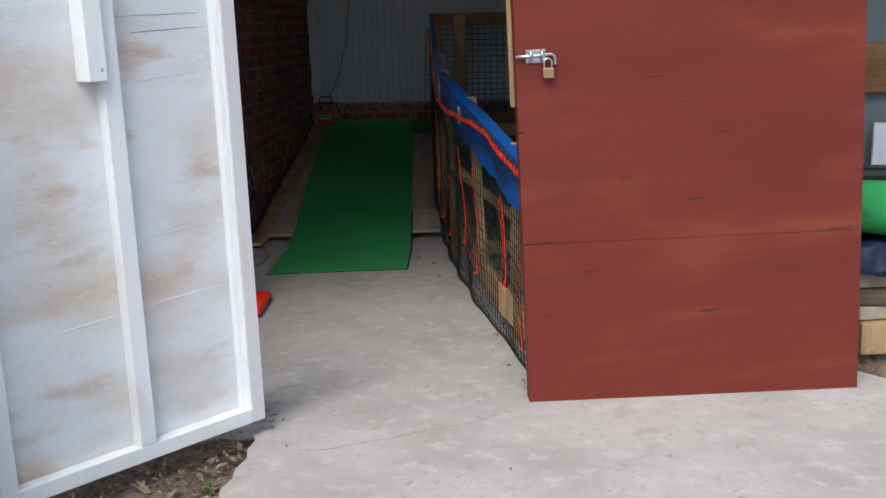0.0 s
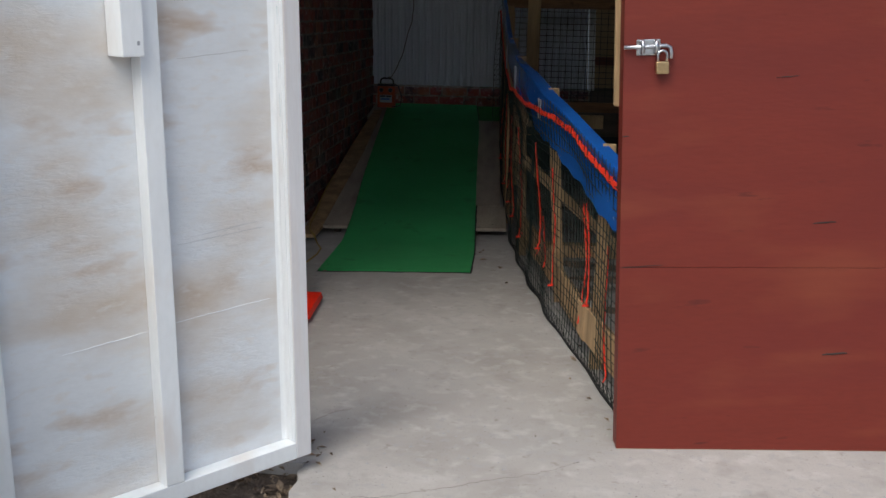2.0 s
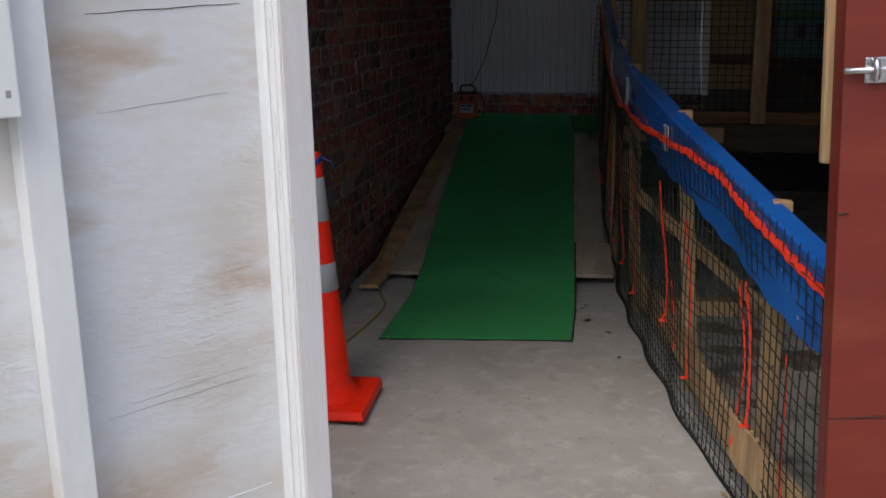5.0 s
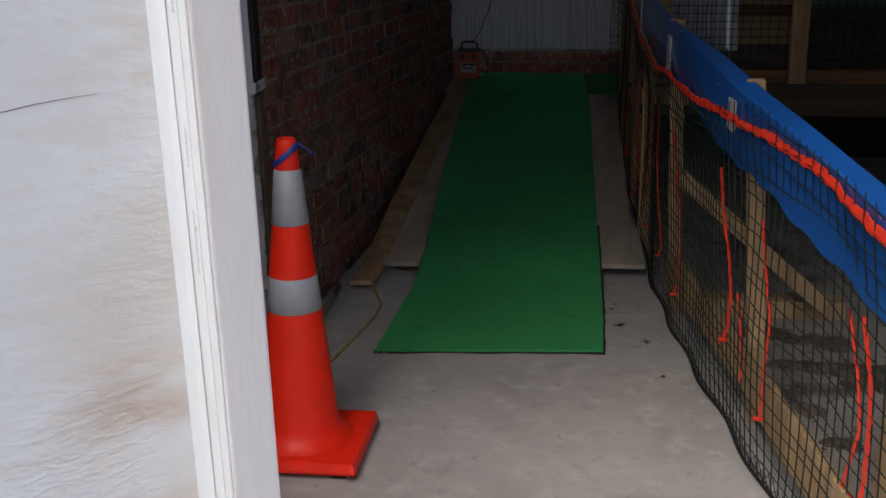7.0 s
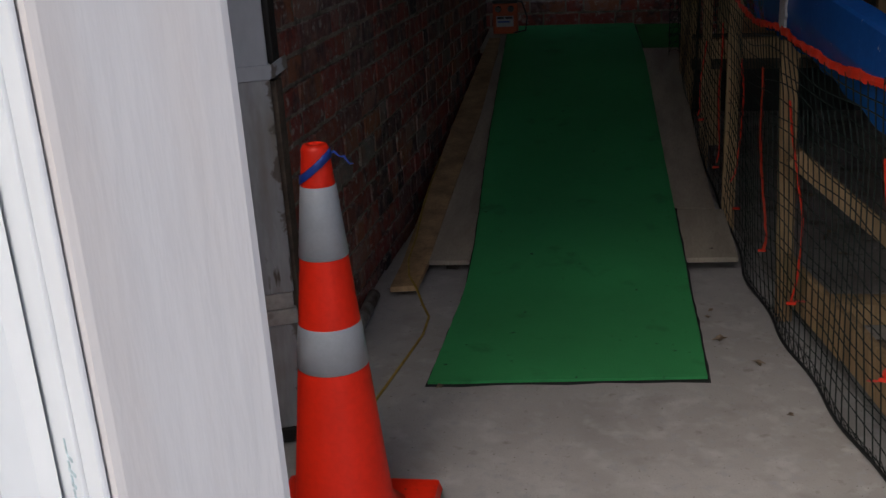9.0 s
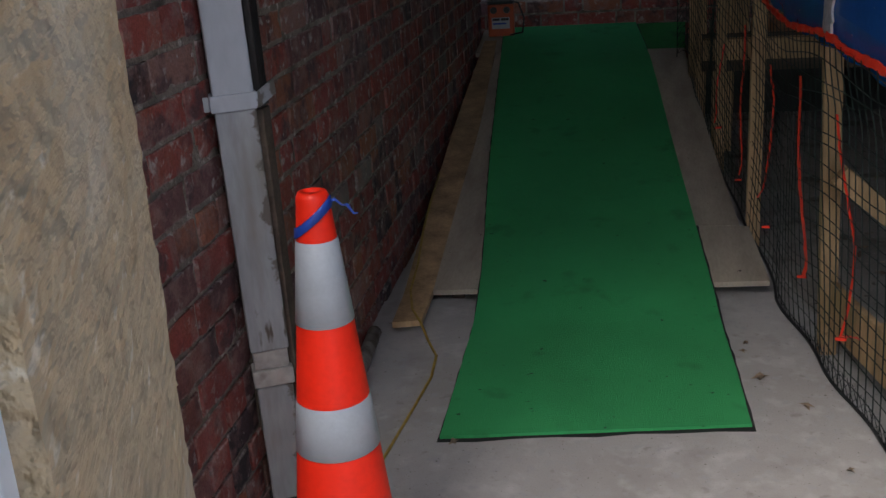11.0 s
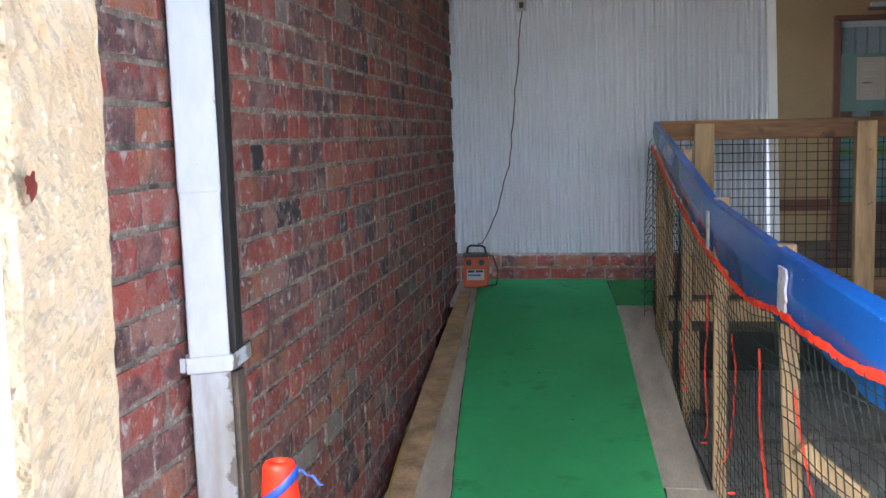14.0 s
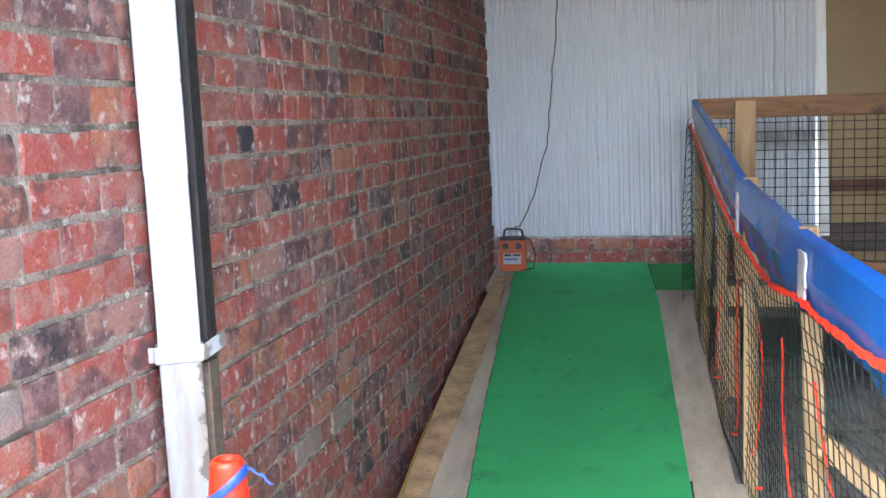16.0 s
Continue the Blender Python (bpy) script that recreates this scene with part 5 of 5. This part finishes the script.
for i in range(12):
    for k in range(10):
        tarp.faces.new((rows[i][k], rows[i + 1][k], rows[i + 1][k + 1], rows[i][k + 1]))
        tarp.faces.new((low[i][k], low[i][k + 1], low[i + 1][k + 1], low[i + 1][k]))
    for k in (0, 10):
        tarp.faces.new((rows[i][k], low[i][k], low[i + 1][k], rows[i + 1][k]))
for i in (0, 12):
    for k in range(10):
        tarp.faces.new((rows[i][k], rows[i][k + 1], low[i][k + 1], low[i][k]))
tarp = part("tarp", tarp, TARP, None, "", True)
tagged(tarp, "crumpled dark blue tarp on stacked planks", "tarp")
roll = part("turf_roll", tube([(2.24, -1.45, 0.625), (2.5, -1.47, 0.605), (3.0, -1.49, 0.60)], [0.10, 0.115, 0.115], 24), TURF, None, "", True)
tagged(roll, "roll of bright green matting on stacked planks", "matting roll")
cloth = part("folded_cloth", block(2.27, 2.9, -1.36, -1.20, 0.40, 0.755, 0.03), BLACK)
tagged(cloth, "dark folded cloth behind the green roll", "cloth")
panel = part("pale_board", block(2.62, 3.3, -0.86, -0.84, 0.0, 0.90, 0.003), SHEET)
tagged(panel, "pale grey board leaning at the screen", "board")
screen = part("grey_screen", block(2.36, 4.6, -0.75, -0.68, 0.0, 2.7, 0.004), GREY_WALL)
tagged(screen, "pale blue grey sheet screen behind the stack", "screen")
beam = part("cross_beam", block(2.30, 4.6, -0.80, -0.755, 1.035, 1.265, 0.005), PINE)
tagged(beam, "stained timber rail fixed across the grey screen", "beam")

# ---- cream brick house past the pole fence ----
house = thing("house", "cream brick house with a brown window frame", "house")
part("wall", block(-18.0, -7.3, 10.02, 16.0, -0.1, 4.2, 0), MORTAR, house)
bm = bmesh.new()
g = random.Random(52)
for row in range(44):
    x = -12.0 - 0.12 * (row % 2)
    while x < -7.4:
        box(bm, x, min(x + 0.23, -7.3), 10.0 + g.uniform(0, 0.004), 10.05, 0.2 + row * 0.086, 0.2 + row * 0.086 + 0.074)
        x += 0.242
tagged(part("brickwork", bm, CREAM_BRICK, house), kind="stuff")
part("roof", block(-18.4, -6.9, 9.5, 16.4, 4.202, 4.4, 0.02), DARK_WOOD, house)
win = part("window", block(-10.6, -9.6, 9.95, 9.998, 1.0, 2.2, 0.005), BROWN_TRIM, house, "brown timber window")
part("pane", block(-10.5, -9.7, 9.935, 9.949, 1.1, 2.1, 0), LABEL, win)

# ---- dark damp litter behind the net fence ----
g = random.Random(41)
for cx, cy, rx, ry in ((0.93, 0.36, 0.14, 0.07), (1.12, 0.30, 0.13, 0.08), (1.02, 0.06, 0.17, 0.05), (0.98, -0.30, 0.05, 0.05), (1.04, -0.52, 0.06, 0.04), (1.25, 0.0, 0.16, 0.12)):
    bm = bmesh.new()
    mid = bm.verts.new((cx, cy, 0.022))
    ring = []
    for k in range(22):
        a = 2 * math.pi * k / 22
        f = 1 + g.uniform(-0.35, 0.35)
        ring.append(bm.verts.new((cx + rx * f * math.cos(a), cy + ry * f * math.sin(a), 0.002)))
    half = [bm.verts.new((v.co.lerp(mid.co, 0.45).x, v.co.lerp(mid.co, 0.45).y, 0.012 + g.uniform(0, 0.012))) for v in ring]
    for k in range(22):
        bm.faces.new((ring[k], ring[(k + 1) % 22], half[(k + 1) % 22], half[k]))
        bm.faces.new((half[k], half[(k + 1) % 22], mid))
    heap = part("damp_litter", bm, SOIL)
    tagged(heap, "dark damp heap of rotting leaves on concrete", "leaf litter", "damp litter heaps")
bm = bmesh.new()
for i in range(260):
    x, y = g.uniform(0.85, 1.9), g.uniform(-1.6, 2.6)
    l, w = g.uniform(0.008, 0.03), g.uniform(0.004, 0.012)
    m = Matrix.Translation((x, y, 0.004 + g.uniform(0, 0.006))) @ Euler((g.uniform(-0.4, 0.4), g.uniform(-0.4, 0.4), g.uniform(0, 6.3))).to_matrix().to_4x4()
    bm.faces.new([bm.verts.new(m @ Vector(p)) for p in ((-l, 0, 0), (0, -w, 0.003), (l, 0, 0.004), (0, w, 0.003))])
scatter = part("scattered_litter", bm, LITTER)
tagged(scatter, "scattered brown leaf bits on the side floor", "leaf litter", kind="stuff")

# ---- leaves and chips on the floor ----
bm = bmesh.new()
g = random.Random(33)
for x, y, l in ((0.40, 0.39, 0.03), (0.385, 0.62, 0.015), (0.37, 0.56, 0.012), (0.50, 0.22, 0.022), (-0.41, -0.02, 0.02), (0.55, -0.1, 0.012)):
    a = g.uniform(0, 6.3)
    for k in range(2):
        m = Matrix.Translation((x, y, 0.004 + 0.003 * k)) @ Matrix.Rotation(a + k, 4, "Z")
        vs = [bm.verts.new(m @ Vector(p)) for p in ((-l, 0, 0), (0, -l * 0.4, 0.005), (l, 0, 0.002), (0, l * 0.4, 0.005))]
        bm.faces.new(vs)
chips = part("fallen_leaves", bm, LITTER)
tagged(chips, "few curled brown leaves on the concrete", "leaves", kind="stuff")

def floor_crack(rows, wide):
    """A hairline crack with a wandering edge, standing a hair over the slab."""
    g = random.Random(len(rows) * 13 + int(rows[0][0] * 1000))
    bm = bmesh.new()
    line = []
    for (x0, y0), (x1, y1) in zip(rows, rows[1:]):
        for k in range(8):
            t = k / 8
            line.append((x0 + (x1 - x0) * t + g.uniform(-0.006, 0.006), y0 + (y1 - y0) * t + g.uniform(-0.006, 0.006)))
    line.append(rows[-1])
    edge = []
    for i, (x, y) in enumerate(line):
        w = wide * (0.25 + 0.75 * math.sin(math.pi * (i + 0.4) / len(line))) * g.uniform(0.4, 1.2)
        edge.append((bm.verts.new((x, y - w, 0.0006)), bm.verts.new((x, y + w, 0.0006)), bm.verts.new((x, y, 0.0016))))
    for a, b in zip(edge, edge[1:]):
        bm.faces.new((a[0], b[0], b[2], a[2]))
        bm.faces.new((a[2], b[2], b[1], a[1]))
    return part("crack", bm, SIDE_FLOOR, slab, "dark hairline crack")


floor_crack([(0.215, -2.565), (0.31, -2.543), (0.40, -2.50), (0.476, -2.464), (0.587, -2.396), (0.738, -2.333), (0.868, -2.226)], 0.0010)
floor_crack([(-0.02, -2.03), (0.04, -1.933), (0.09, -1.90)], 0.004)
floor_crack([(0.90, -1.69), (0.93, -1.672)], 0.006)
bm = bmesh.new()
g = random.Random(83)
SPOTS = [(0.429, -2.069), (0.426, -2.279), (0.077, -2.616), (0.291, -2.474), (0.22, -2.333), (0.523, -2.251), (1.008, -2.428), (0.671, -2.046), (0.335, -2.19), (1.55, -2.75), (1.40, -2.55)]
for x, y in SPOTS + [(g.gauss(0.42, 0.16), g.gauss(-2.2, 0.14)) for k in range(26)]:
    l, a = g.uniform(0.0015, 0.004) if (x, y) not in SPOTS else 0.006, g.uniform(0, 6.3)
    m = Matrix.Translation((x, y, 0.0012)) @ Matrix.Rotation(a, 4, "Z")
    vs = [bm.verts.new(m @ Vector(p)) for p in ((-l, 0, 0), (0, -l * 0.6, 0), (l, l * 0.2, 0), (0, l * 0.5, 0), (0, 0, 0.003))]
    for k in range(4):
        bm.faces.new((vs[k], vs[(k + 1) % 4], vs[4]))
flakes = part("paint_flakes", bm, LABEL)
tagged(flakes, "white paint flakes scattered on the concrete", "paint flakes", kind="stuff")
bm = bmesh.new()
for x, y in [(0.915, -1.679), (0.969, -1.869), (0.974, -1.962), (0.907, -2.71), (0.73, -2.052), (0.049, -2.259), (0.157, -2.527), (0.06, -2.24), (0.035, -2.30), (0.02, -2.2)] + [(g.gauss(0.02, 0.05), g.gauss(-2.28, 0.07)) for k in range(16)]:
    l, a = g.uniform(0.006, 0.02), g.uniform(0, 6.3)
    m = Matrix.Translation((x, y, 0.003)) @ Matrix.Rotation(a, 4, "Z")
    bm.faces.new([bm.verts.new(m @ Vector(p)) for p in ((-l, 0, 0), (0, -l * 0.35, 0.004), (l, 0, 0.001), (0, l * 0.35, 0.005))])
bits = part("leaf_bits", bm, LITTER)
tagged(bits, "dry leaf bits on the slab by the gate", "leaf litter", kind="stuff")

# ---- near bricks of the passage wall, piece by piece ----
for y, z, length, k, out in BRICK_SPOTS:
    ob = new("brick", KINDS[length][k])
    ob.parent = wall
    ob.location = (out, y, z)
